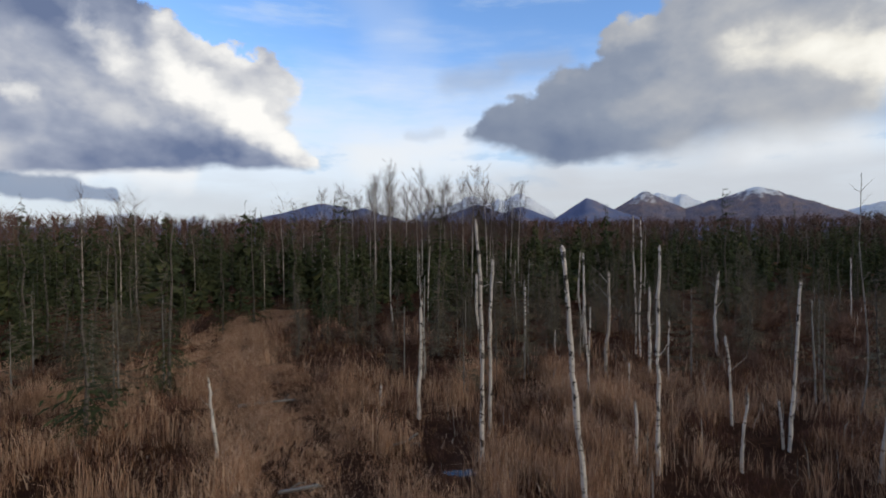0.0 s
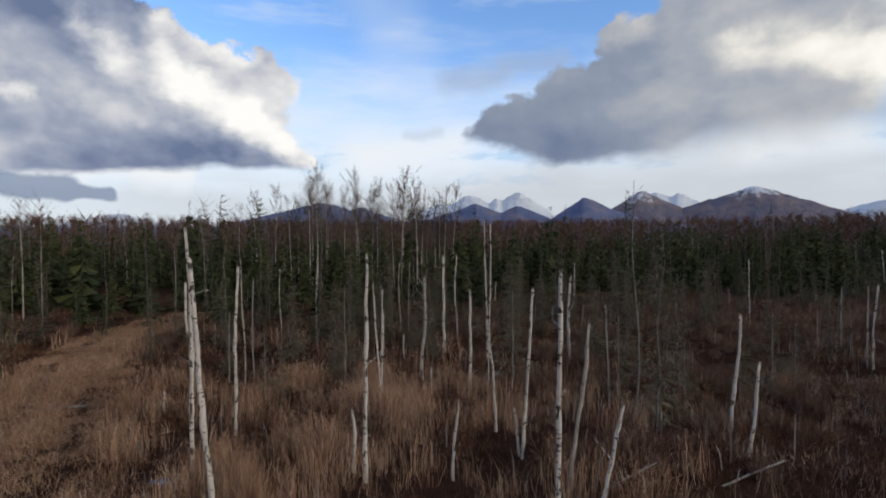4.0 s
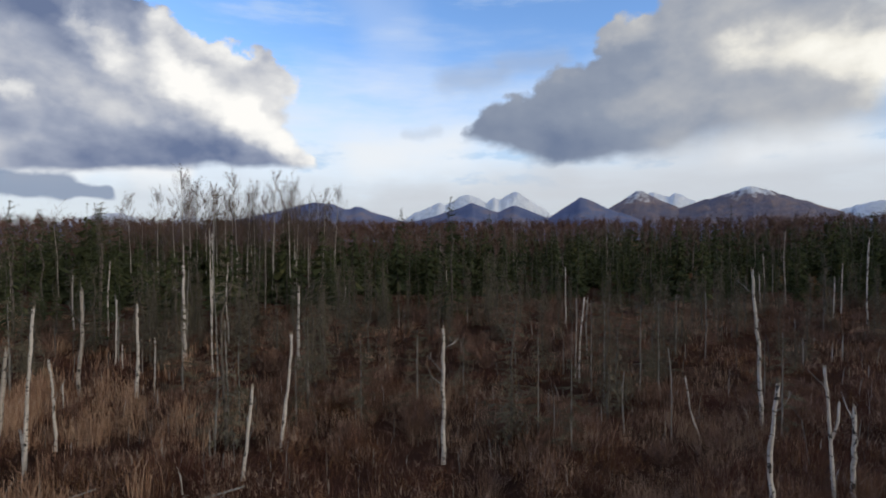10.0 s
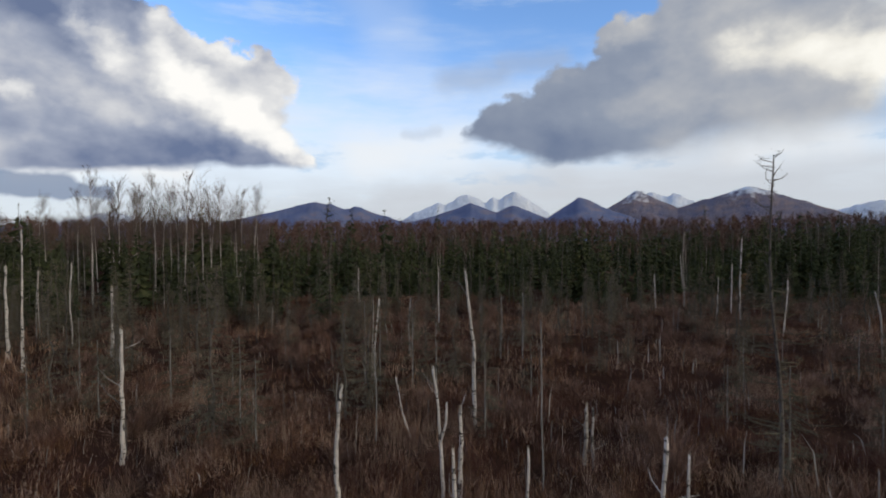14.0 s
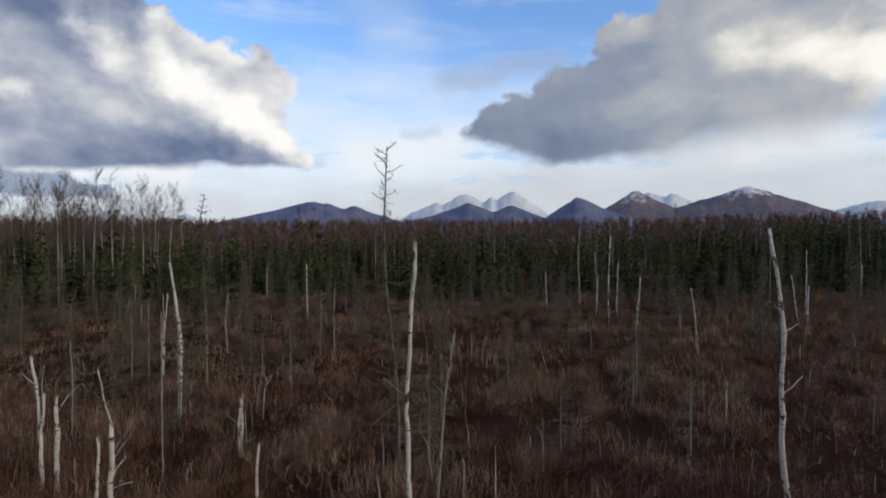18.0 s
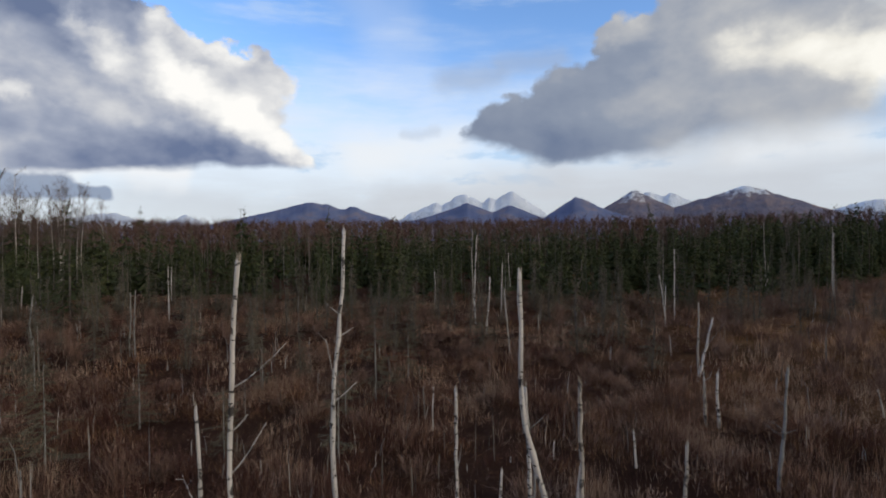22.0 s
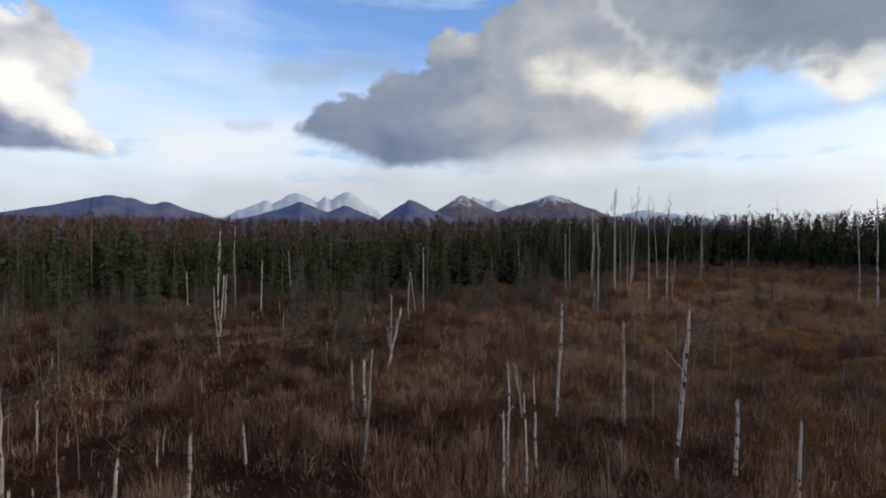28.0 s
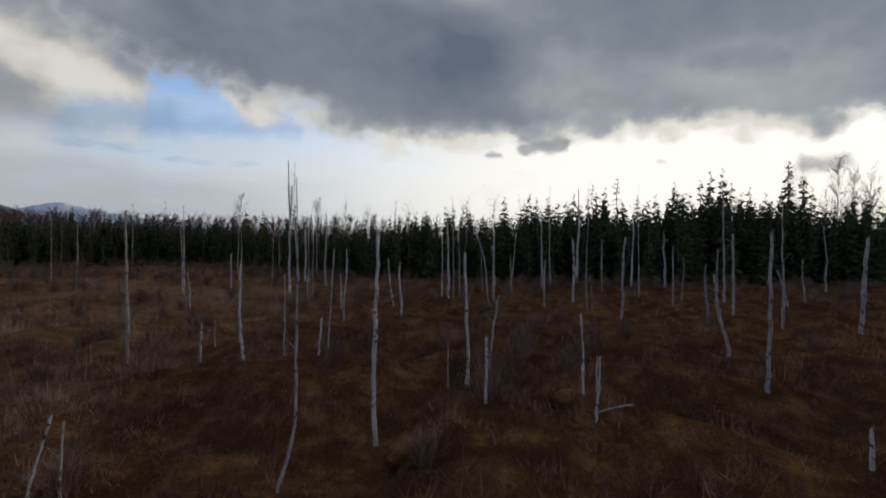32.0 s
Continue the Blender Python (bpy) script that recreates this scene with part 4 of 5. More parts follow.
# ---- spruces ----
def spruce_meshes(name, h, wide, tiers, arms, sprays, bare, rng, needle, bark, start=0.06, taper=0.68, sag=0.5):
    """Trunk and crown of a narrow bog spruce."""
    trunk = Pile()
    trunk.tube([(rng.uniform(-.03, .03) * k, rng.uniform(-.03, .03) * k, -0.1 + (h + 0.1) * k / 6) for k in range(7)],
               [h * 0.0105 * (1 - k / 6.6) + 0.006 for k in range(7)], 6, rng)
    whole, boughs = Pile(), []
    for i in range(tiers):
        k = i / (tiers - 1)
        z = h * (start + (0.985 - start) * k)
        reach = wide * (1 - k) ** taper * (0.78 + 0.22 * math.sin(k * 9 + rng.uniform(-.6, .6))) + 0.09 * h / 5
        if k > 0.82 and not bare:
            reach = max(reach, wide * 0.26 * (1.04 - k) / 0.2)
        for j in range(arms):
            if rng.random() < bare:
                continue
            w = 6.283 * (j + rng.random()) / arms
            long = reach * rng.uniform(0.55, 1.12)
            d = Vector((math.cos(w), math.sin(w), 0))
            droop = rng.uniform(-sag, -0.05) if k < 0.85 else rng.uniform(0.1, 0.9)
            root = Vector((0, 0, z + rng.uniform(-.04, .04)))
            tip = root + d * long + Vector((0, 0, droop * long))
            side = Vector((-d.y, d.x, 0))
            crown = Pile()
            boughs.append(crown)
            crown.twig(root, tip, 0.012)
            for s in range(sprays):
                f = (s + rng.uniform(0.2, 1)) / sprays
                p = root.lerp(tip, f)
                q = rng.choice((-1, 1))
                size = (long * rng.uniform(0.22, 0.42) * (1.15 - 0.5 * f) + 0.03) * (5 / sprays) ** 0.8
                out = p + side * q * size + d * size * 0.55 + Vector((0, 0, rng.uniform(-0.75, 0.12) * size))
                crown.tri(p - d * size * 0.16, p + d * size * 0.22, out)
                if s % 2:
                    continue
                crown.tri(p - d * size * 0.10 + Vector((0, 0, size * .12)), p + d * size * 0.1, p + d * size * .5 + Vector((0, 0, -size * rng.uniform(.3, .9))))
    for p in boughs:
        base = len(whole.v)
        whole.v += p.v
        whole.t += [(a + base, b_ + base, c + base) for a, b_, c in p.t]
        whole.m += p.m
    split = [p.mesh("bough", [needle]) for p in boughs] if needle is NEEDLES_DULL else []
    return trunk.mesh("trunk", [bark], True), whole.mesh("crown", [needle]), split


def planted(name, label, group, meshes, at, turn, scale, by_bough=False):
    ob = thing(name, label, "tree", group, at, turn)
    ob.scale = (scale[0], scale[0], scale[1])
    trunk = part("trunk", meshes[0], ob)
    if by_bough:
        for me in meshes[2]:
            part("bough", me, trunk)
    else:
        part("crown", meshes[1], ob)
    return ob


def gaunt_meshes(h, reach, arms, rng):
    """A half-dead bog tree: thin trunk and long drooping bare boughs hung with lichen."""
    trunk = Pile()
    trunk.tube([(rng.uniform(-.012, .012), rng.uniform(-.012, .012), -0.1 + (h + 0.1) * k / 7) for k in range(8)],
               [h * 0.008 * (1 - k / 7.6) + 0.004 for k in range(8)], 6, rng)
    boughs = []
    for i in range(arms):
        k = (i + rng.random()) / arms
        w, long = rng.uniform(0, 6.28), reach * (1.05 - 0.8 * k) * rng.uniform(0.5, 1.15)
        d, side = Vector((math.cos(w), math.sin(w), 0)), Vector((-math.sin(w), math.cos(w), 0))
        root = Vector((0, 0, h * (0.08 + 0.9 * k)))
        mid = root + d * long * 0.5 + Vector((0, 0, -long * rng.uniform(0.0, 0.25)))
        tip = mid + (d + side * rng.uniform(-0.4, 0.4)) * long * 0.5 + Vector((0, 0, long * rng.uniform(-0.15, 0.22)))
        bough = Pile()
        bough.tube([tuple(root), tuple(mid), tuple(tip)], [0.013, 0.010, 0.004], 4, rng)
        for _ in range(26):
            f = rng.uniform(0.15, 1.0)
            p = root.lerp(mid, f * 2) if f < 0.5 else mid.lerp(tip, f * 2 - 1)
            out = (d * 0.6 + side * rng.choice((-1, 1)) * rng.uniform(0.4, 1) + Vector((0, 0, rng.uniform(-0.9, 0.3)))) * (0.05 + long * rng.uniform(0.12, 0.34))
            bough.twig(p, p + out, 0.015)
        boughs.append(bough.mesh("bough", [NEEDLES_DULL], False))
    return trunk.mesh("trunk", [BARK_GREY], True), None, boughs


rng = random.Random(11)
GREEN = [spruce_meshes("g", 5.0, w, 21, 7, 5, 0.10, rng, NEEDLES, BARK_BROWN) for w in (0.95, 0.8, 1.1, 0.9, 0.75, 1.0)]
DULL = [spruce_meshes("d", 3.5, w, 22, 7, 9, b_, rng, NEEDLES_DULL, BARK_BROWN, 0.05, 0.5, 0.35) for w, b_ in ((0.80, 0.10), (0.68, 0.20), (0.95, 0.15), (0.72, 0.08), (0.6, 0.28))]


GAUNT = [gaunt_meshes(3.0, r, n, random.Random(60 + n)) for r, n in ((0.85, 36), (0.65, 30), (1.0, 42))]


def green_spruce(x, y, h):
    s = h / 5.0
    planted("spruce", "narrow dark green spruce at the edge of the bog" if h < 7 else "tall dark green spruce rising over the wood", "spruces of the wood edge",
            rng.choice(GREEN), (x, y, float(ground_z(x, y))), rng.uniform(0, 360), (s ** 0.75 * rng.uniform(0.85, 1.2), s))


near_spruces = [0]


def dull_spruce(x, y, h):
    s = h / (3.0 if y < 15.6 and h < 3 else 3.5)
    near = y < 15.6 and near_spruces[0] < 60
    near_spruces[0] += near
    planted("stunted_spruce", "stunted grey-green spruce hung with lichen, thin and half bare", "stunted spruces in the bog",
            rng.choice(GAUNT if near and h < 3 else DULL), (x, y, float(ground_z(x, y))), rng.uniform(0, 360), (s ** 0.8 * rng.uniform(0.85, 1.2) * (0.8 if h > 3.9 else 1), s), near)


# standing by themselves near the bog's edge
green_spruce(-7.48, 13.03, 4.92)
green_spruce(-7.42, 9.93, 3.65)
green_spruce(-15.10, 17.26, 5.29)
green_spruce(-14.60, 21.31, 5.39)
green_spruce(-14.99, 18.12, 4.49)
green_spruce(-9.82, 24.80, 5.91)
green_spruce(-5.06, 23.04, 6.57)
green_spruce(-0.31, 22.16, 6.19)
green_spruce(-10.37, 22.50, 4.50)
green_spruce(-6.02, 23.84, 4.20)
green_spruce(-13.05, 20.08, 4.26)
green_spruce(15.78, 27.13, 7.06)
green_spruce(-6.28, 30.87, 7.15)
green_spruce(-9.30, 29.86, 6.75)
green_spruce(-6.23, 30.50, 7.07)
green_spruce(110.28, -38.32, 14.48)
green_spruce(111.85, -43.04, 11.66)
green_spruce(101.98, -13.29, 10.93)
green_spruce(102.91, -16.10, 11.95)
green_spruce(104.68, -18.70, 9.98)
green_spruce(107.87, -31.04, 10.59)
green_spruce(109.76, -33.89, 10.42)
green_spruce(112.55, -48.03, 12.06)
green_spruce(119.07, -42.43, 16.57)
for x, y, h in ((90.0, 125.0, 14.0), (86.0, 118.0, 9.5), (95.0, 121.0, 10.0)):
    green_spruce(x, y, h)
# stunted ones out in the bog
dull_spruce(10.36, 11.07, 4.69)
dull_spruce(13.14, 12.60, 2.00)
dull_spruce(14.55, 13.42, 2.13)
dull_spruce(17.42, 11.12, 2.43)
dull_spruce(20.04, 13.33, 3.22)
dull_spruce(21.15, 14.54, 2.65)
dull_spruce(10.86, 23.27, 3.55)
dull_spruce(19.14, 24.45, 3.44)
dull_spruce(16.80, 11.09, 3.70)
dull_spruce(18.01, 10.51, 2.05)
dull_spruce(19.51, 12.60, 3.27)
dull_spruce(19.71, 14.64, 2.71)
dull_spruce(21.85, 14.88, 2.67)
dull_spruce(23.01, 11.17, 2.38)
dull_spruce(17.89, 23.02, 2.94)
dull_spruce(29.09, 22.79, 2.91)
dull_spruce(8.08, 18.08, 3.13)
dull_spruce(13.37, 17.22, 1.99)
dull_spruce(29.13, 18.55, 2.37)
dull_spruce(29.02, 11.92, 1.65)
dull_spruce(22.47, 16.67, 2.41)
dull_spruce(24.63, 14.19, 1.72)
dull_spruce(31.75, 15.83, 1.92)
dull_spruce(31.63, 10.58, 1.52)
dull_spruce(33.88, 12.24, 1.77)
dull_spruce(34.18, 10.00, 1.90)
dull_spruce(27.62, 23.10, 2.68)
dull_spruce(30.55, 24.53, 2.85)
dull_spruce(28.78, 9.46, 2.06)
dull_spruce(44.04, 21.43, 2.74)
dull_spruce(28.80, 19.53, 2.26)
dull_spruce(27.51, 16.92, 1.43)
dull_spruce(31.02, 14.48, 1.71)
dull_spruce(34.46, 13.46, 2.49)
dull_spruce(33.95, 21.01, 2.27)
dull_spruce(42.05, 26.15, 2.55)
dull_spruce(43.64, 22.39, 2.43)
dull_spruce(50.62, 23.44, 2.42)
dull_spruce(29.74, 25.86, 2.95)
dull_spruce(24.30, 18.93, 2.14)
dull_spruce(35.22, 15.34, 1.73)
dull_spruce(37.94, 19.87, 3.05)
dull_spruce(41.42, 18.64, 3.58)
dull_spruce(43.70, 20.59, 2.41)
dull_spruce(52.04, 24.21, 3.13)
dull_spruce(35.03, 21.40, 2.38)
dull_spruce(55.01, 12.48, 2.74)
dull_spruce(34.44, 19.77, 1.96)
dull_spruce(9.98, 12.65, 2.37)
dull_spruce(11.26, 14.48, 2.37)
dull_spruce(8.23, 20.63, 2.90)
dull_spruce(9.30, 24.40, 3.43)
dull_spruce(20.15, 14.76, 2.60)
dull_spruce(23.51, 18.13, 2.97)
dull_spruce(15.86, 14.34, 1.68)
dull_spruce(4.55, 19.57, 2.99)
dull_spruce(11.41, 15.86, 3.16)
dull_spruce(15.58, 20.38, 2.39)
dull_spruce(11.66, 12.93, 3.34)
dull_spruce(12.31, 19.34, 3.85)
dull_spruce(-12.10, 13.35, 2.21)
dull_spruce(-8.42, 12.37, 2.78)
dull_spruce(2.42, 14.48, 2.98)
dull_spruce(11.55, 12.31, 1.88)
dull_spruce(56.42, 14.51, 1.46)
dull_spruce(66.25, 15.77, 2.25)
dull_spruce(59.61, 2.81, 1.00)
dull_spruce(71.97, 23.95, 3.48)
dull_spruce(72.29, 23.12, 2.33)

# young growth scattered before the wood
for _ in range(1500):
    x, y = rng.uniform(-14, 62), rng.uniform(13, 36)
    back = float(edge_distance(x, y))
    if in_bog(x, y) and trail_distance(x, y) > 2 and rng.random() < 0.75 * math.exp(-back / 4.2):
        dull_spruce(x, y, rng.uniform(1.2, 3.2) * (1.0 if back > 4 else 1.25))


for _ in range(420):
    x, y = rng.uniform(58, 116), rng.uniform(8, 62)
    if in_bog(x, y) and rng.random() < 0.7 * math.exp(-float(edge_distance(x, y)) / 4.0):
        dull_spruce(x, y, rng.uniform(1.5, 3.6))

# rows along the wood's edge: the nearest as trees of their own, those behind joined
spots = np.random.RandomState(4)
px, py = spots.uniform(-75, 135, 90000), spots.uniform(-60, 130, 90000)
outside = ~in_bog(px, py) & (trail_distance(px, py) > 1.6) & (np.hypot(px - 35, py) < 150) & ((py > 4) | (px > 60))
px, py = px[outside], py[outside]
gap = edge_distance(px, py)
keep = spots.rand(len(px)) < np.where(gap < 14, np.where(px > 64, 0.22, 0.085), np.where(gap < 40, 0.05, 0.018)) * (1 + wave(px, py, 0.12, 2) * 1.2)
px, py, gap = px[keep], py[keep], gap[keep]
east = np.clip((px - 62) / 25, 0, 1) * np.clip((50 - py) / 50, 0, 1)
west = np.clip((4 - px) / 6, 0, 1)
north = np.clip((px - 60) / 30, 0, 1) * np.clip((py - 26) / 12, 0, 1)
young = 1.7 + np.minimum(gap, 8) * 0.09 + np.minimum(gap, 45) * 0.055 + spots.rand(len(px)) ** 2 * 3.2 - 0.3 + wave(px, py, 0.06, 2) * 1.3
tall = young + west * 0.4 + east * (2.1 + spots.rand(len(px)) ** 3 * 2.6 + np.clip(-py / 25, 0, 1) * 2.4) + north * (1.5 + spots.rand(len(px)) ** 2 * 2.0)
tall = np.maximum(tall, 1.6) * np.where(spots.rand(len(px)) < 0.07, np.where((east > 0.3) | (px > 6), 1.2, 1.4), 1.0)
order = np.argsort(gap)
near_ones = [i for i in order if px[i] < 80 and gap[i] < 8][::2][:180]
for i in near_ones:
    green_spruce(px[i], py[i], tall[i])
chosen = np.zeros(len(px), dtype=bool)
chosen[near_ones] = True


def gather(name, label, category, places, sources, mat_list, kind="stuff"):
    """Many trees in one mesh: sources are meshes' corners and triangles."""
    vs, ts, ms, base = [], [], [], 0
    r = np.random.RandomState(9)
    for x, y, h, ref in places:
        v_, t_, m_ = sources[r.randint(len(sources))]
        a, s = r.uniform(0, 6.28), h / ref
        c, d = math.cos(a) * s ** 0.75, math.sin(a) * s ** 0.75
        w = np.stack([v_[:, 0] * c - v_[:, 1] * d + x, v_[:, 0] * d + v_[:, 1] * c + y, v_[:, 2] * s], -1)
        vs.append(w), ts.append(t_ + base), ms.append(m_)
        base += len(v_)
    me = mesh_of(name, np.concatenate(vs), np.concatenate(ts), mat_list, np.concatenate(ms))
    return tagged(new(name, me), label, category, kind=kind)


def arrays_of(*piles):
    v_, t_, m_, base = [], [], [], 0
    for slot, p in enumerate(piles):
        v_.append(np.array(p.v)), t_.append(np.array(p.t) + base), m_.append(np.full(len(p.t), slot))
        base += len(p.v)
    return np.concatenate(v_), np.concatenate(t_), np.concatenate(m_)


def far_spruce(rng, h, wide, tiers, arms):
    stem, crown = Pile(), Pile()
    stem.tube([(0, 0, -0.1), (0, 0, h)], [0.05, 0.008], 3, rng)
    for i in range(tiers):
        k = i / (tiers - 1)
        z, reach = h * (0.08 + 0.9 * k), wide * (1 - k) ** 0.8 * rng.uniform(0.7, 1.15) + 0.10
        for j in range(arms):
            w = 6.283 * (j + rng.random()) / arms
            d, s = Vector((math.cos(w), math.sin(w), 0)), Vector((-math.sin(w), math.cos(w), 0))
            long = reach * rng.uniform(0.6, 1.15)
            z2 = z + rng.uniform(-.6, .6) * h / tiers
            root, tip = Vector((0, 0, z2)), d * long + Vector((0, 0, z2 - long * rng.uniform(0.1, 0.6)))
            wide_ = long * 0.34
            crown.tri(root, tip + s * wide_, tip - s * wide_ * 0.3)
            crown.tri(root + Vector((0, 0, -0.12)), tip - s * wide_ + Vector((0, 0, -.08)), tip + d * 0.1)
            crown.tri(root, root + d * long * 0.6 + Vector((0, 0, -long * .7)), tip)
    return arrays_of(stem, crown)


MID_SPRUCE = [far_spruce(rng, 5.0, w, 16, 6) for w in (0.8, 0.95, 1.1, 0.88)]
SLENDER = [far_spruce(rng, 5.0, w, 15, 6) for w in (0.6, 0.7, 0.85)]
eastern = (px > 64) & (py < 50)
DEEP = [far_spruce(rng, 5.0, w, 10, 5) for w in (0.8, 0.95, 1.1)]
rest = [(px[i], py[i], tall[i], 5.0) for i in range(len(px)) if not chosen[i] and not eastern[i] and gap[i] < 15]
gather("spruce_wood", "spruce tops deep in the dark wood", "wood",
       [(px[i], py[i], tall[i], 5.0) for i in range(len(px)) if not eastern[i] and gap[i] >= 15], DEEP, [BARK_BROWN, NEEDLES])
gather("spruce_wood", "dark spruce wood with pointed tops beyond the meadow", "wood",
       [(px[i], py[i], tall[i], 5.0) for i in range(len(px)) if not chosen[i] and eastern[i]], SLENDER, [BARK_BROWN, NEEDLES])
gather("spruce_wood", "dense dark green spruce wood behind the bog", "wood", rest, MID_SPRUCE, [BARK_BROWN, NEEDLES])

# distant wood: spruces and leafless birches to the foot of the hills
FAR_SPRUCE = [far_spruce(rng, 9.0, w, 9, 4) for w in (1.0, 1.25, 0.85)]


def far_birch(rng, h, fat=0.075, count=46):
    stem, crown = Pile(), Pile()
    stem.tube([(0, 0, 0), (rng.uniform(-.2, .2), 0, h * 0.5), (rng.uniform(-.4, .4), 0, h * .93)], [0.055, 0.04, 0.012], 3, rng)
    for _ in range(count):
        z = h * rng.uniform(0.42, 0.95)
        w, long = rng.uniform(0, 6.28), h * rng.uniform(0.05, 0.15)
        a = Vector((0, 0, z))
        b_ = a + Vector((math.cos(w) * long, math.sin(w) * long, long * rng.uniform(0.6, 1.6)))
        s = Vector((rng.uniform(-1, 1), rng.uniform(-1, 1), 0.2)) * fat
        crown.tri(a + s, a - s, b_)
    return arrays_of(stem, crown)


FAR_BIRCH = [far_birch(rng, 10.0) for _ in range(4)]
MID_BIRCH = [far_birch(rng, 10.0, 0.02, 110) for _ in range(4)]
spots = np.random.RandomState(21)
ang, far = spots.uniform(-math.pi, math.pi, 26000), 60 + 420 * spots.rand(26000) ** 1.3
fx, fy = 30 + np.sin(ang) * far, np.cos(ang) * far
ok = ~in_bog(fx, fy) & (edge_distance(fx, fy) > 26) & (spots.rand(26000) < np.where((ang > -1.25) & (ang < 2.75), 0.54, 0.08))
fx, fy, far, ang = fx[ok], fy[ok], far[ok], ang[ok]
birchy = wave(fx, fy, 0.02, 3) + spots.rand(len(fx)) * 0.8 + 0.14 - np.where(ang > 1.2, 0.45, 0)
high = (3.9 + 0.046 * np.minimum(np.hypot(fx - 22, fy), 230)) * (0.82 + 0.22 * spots.rand(len(fx))) + np.where(ang > 1.2, 1.2, 0)
gather("far_birch_wood", "leafless reddish-brown birch wood in the distance", "wood",
       [(a, b_, h, 10.0) for a, b_, h, q in zip(fx, fy, high, birchy) if q > 0.30], FAR_BIRCH, [BARK_FAR, TWIGS_FAR])
gather("far_spruce_wood", "dark spruces among the distant birches", "wood",
       [(a, b_, h * 0.95, 9.0) for a, b_, h, q in zip(fx, fy, high, birchy) if q <= 0.30], FAR_SPRUCE, [BARK_BROWN, NEEDLES])


# birch stems that stand between the spruces
spots = np.random.RandomState(33)
bx, by = spots.uniform(-40, 120, 5200), spots.uniform(-40, 110, 5200)
ok = ~in_bog(bx, by) & (edge_distance(bx, by) > 1) & (edge_distance(bx, by) < 55) & ((by > 10) | (bx > 60)) & (spots.rand(5200) < 0.02 + 0.08 * (wave(bx, by, 0.07, 2) > 0.15))
gather("birch_stems", "pale thin leafless birches between the spruces", "wood",
       [(a, b_, spots.uniform(4.0, 7.5) + (2.5 if a > 75 else 0), 10.0) for a, b_ in zip(bx[ok], by[ok])], MID_BIRCH, [BARK_DULL, TWIGS])


# ---- leafless birches ----
def bare_birch_meshes(rng, h, spread, limbs, twigs):
    stem, crown = Pile(), Pile()
    lean, arc, turn = rng.uniform(-.35, .35), rng.uniform(-.18, .18), rng.uniform(0, 6.28)
    sway = [((lean * k / 10 + arc * math.sin(k * 0.5)) * math.cos(turn), (lean * k / 10 + arc * math.sin(k * 0.5)) * math.sin(turn), -0.1 + h * 0.97 * k / 10)
            for k in range(11)]
    stem.tube(sway, [h * 0.0058 * (1 - k / 10.5) + 0.004 for k in range(11)], 6, rng)
    for _ in range(limbs):
        k = rng.uniform(0.40, 0.99)
        i = min(int(k * 10), 9)
        a = Vector(sway[i]).lerp(Vector(sway[i + 1]), k * 10 - i)
        w, long = rng.uniform(0, 6.28), spread * (1.25 - 0.95 * k) * rng.uniform(0.7, 1.3)
        d = Vector((math.cos(w), math.sin(w), rng.uniform(0.9, 2.0))).normalized()
        b_ = a + d * long * 0.5
        c = b_ + (d + Vector((0, 0, 0.35))).normalized() * long * 0.6
        crown.tube([tuple(a), tuple(b_), tuple(c)], [0.010, 0.006, 0.002], 3, rng)
        for _ in range(twigs):
            f = rng.uniform(0.15, 1.0)
            p = a.lerp(b_, f * 2) if f < 0.5 else b_.lerp(c, f * 2 - 1)
            q = p + (d + Vector((rng.uniform(-.8, .8), rng.uniform(-.8, .8), rng.uniform(-.1, .7)))).normalized() * long * rng.uniform(0.2, 0.5)
            crown.twig(p, q, 0.008)
            for _ in range(3):
                g = p.lerp(q, rng.uniform(0.2, 0.9))
                crown.twig(g, g + (d + Vector((rng.uniform(-1, 1), rng.uniform(-1, 1), rng.uniform(-.3, .6)))) * long * 0.13, 0.007)
    return stem.mesh("trunk", [BARK_PALE], True), crown.mesh("crown", [TWIGS])


BARE = [bare_birch_meshes(rng, 9.5, 2.0, 72, 9) for _ in range(4)]
SLIM = [bare_birch_meshes(rng, 7.5, 1.0, 18, 4) for _ in range(3)]


def bare_birch(x, y, h, slim=False):
    ob = planted("bare_birch", "slim leafless birch with a pale trunk and few twigs" if slim else "leafless birch with a pale trunk and a fan of fine twigs",
                 "leafless birches", rng.choice(SLIM if slim else BARE), (x, y, float(ground_z(x, y))), rng.uniform(0, 360), (1, 1))
    s = h / (7.5 if slim else 9.5)
    ob.scale = (s, s, s)


# the grove behind the trail's end
bare_birch(-8.9, 41.4, 9.2)
bare_birch(-7.9, 42.3, 8.5)
bare_birch(-7.9, 44.4, 9.0)
bare_birch(-7.1, 46.0, 9.4)
bare_birch(-5.9, 40.8, 9.8)
bare_birch(-6.0, 42.3, 10.3)
bare_birch(-5.1, 43.4, 9.9)
bare_birch(-5.0, 43.6, 9.7)
bare_birch(-4.1, 36.3, 10.3)
bare_birch(-3.4, 43.2, 10.3)
bare_birch(-2.6, 45.2, 9.3)
bare_birch(-1.9, 40.4, 10.5)
bare_birch(-1.2, 37.0, 8.7)
bare_birch(-1.3, 45.7, 9.4)
bare_birch(-0.3, 39.0, 9.5)
bare_birch(0.0, 39.5, 9.7)
bare_birch(0.8, 45.0, 9.9)
bare_birch(1.7, 44.6, 10.6)
bare_birch(2.1, 37.6, 10.3)
bare_birch(2.9, 45.0, 9.7)
bare_birch(3.3, 38.1, 10.2)
bare_birch(3.7, 38.8, 8.5)
bare_birch(4.6, 45.9, 8.6)
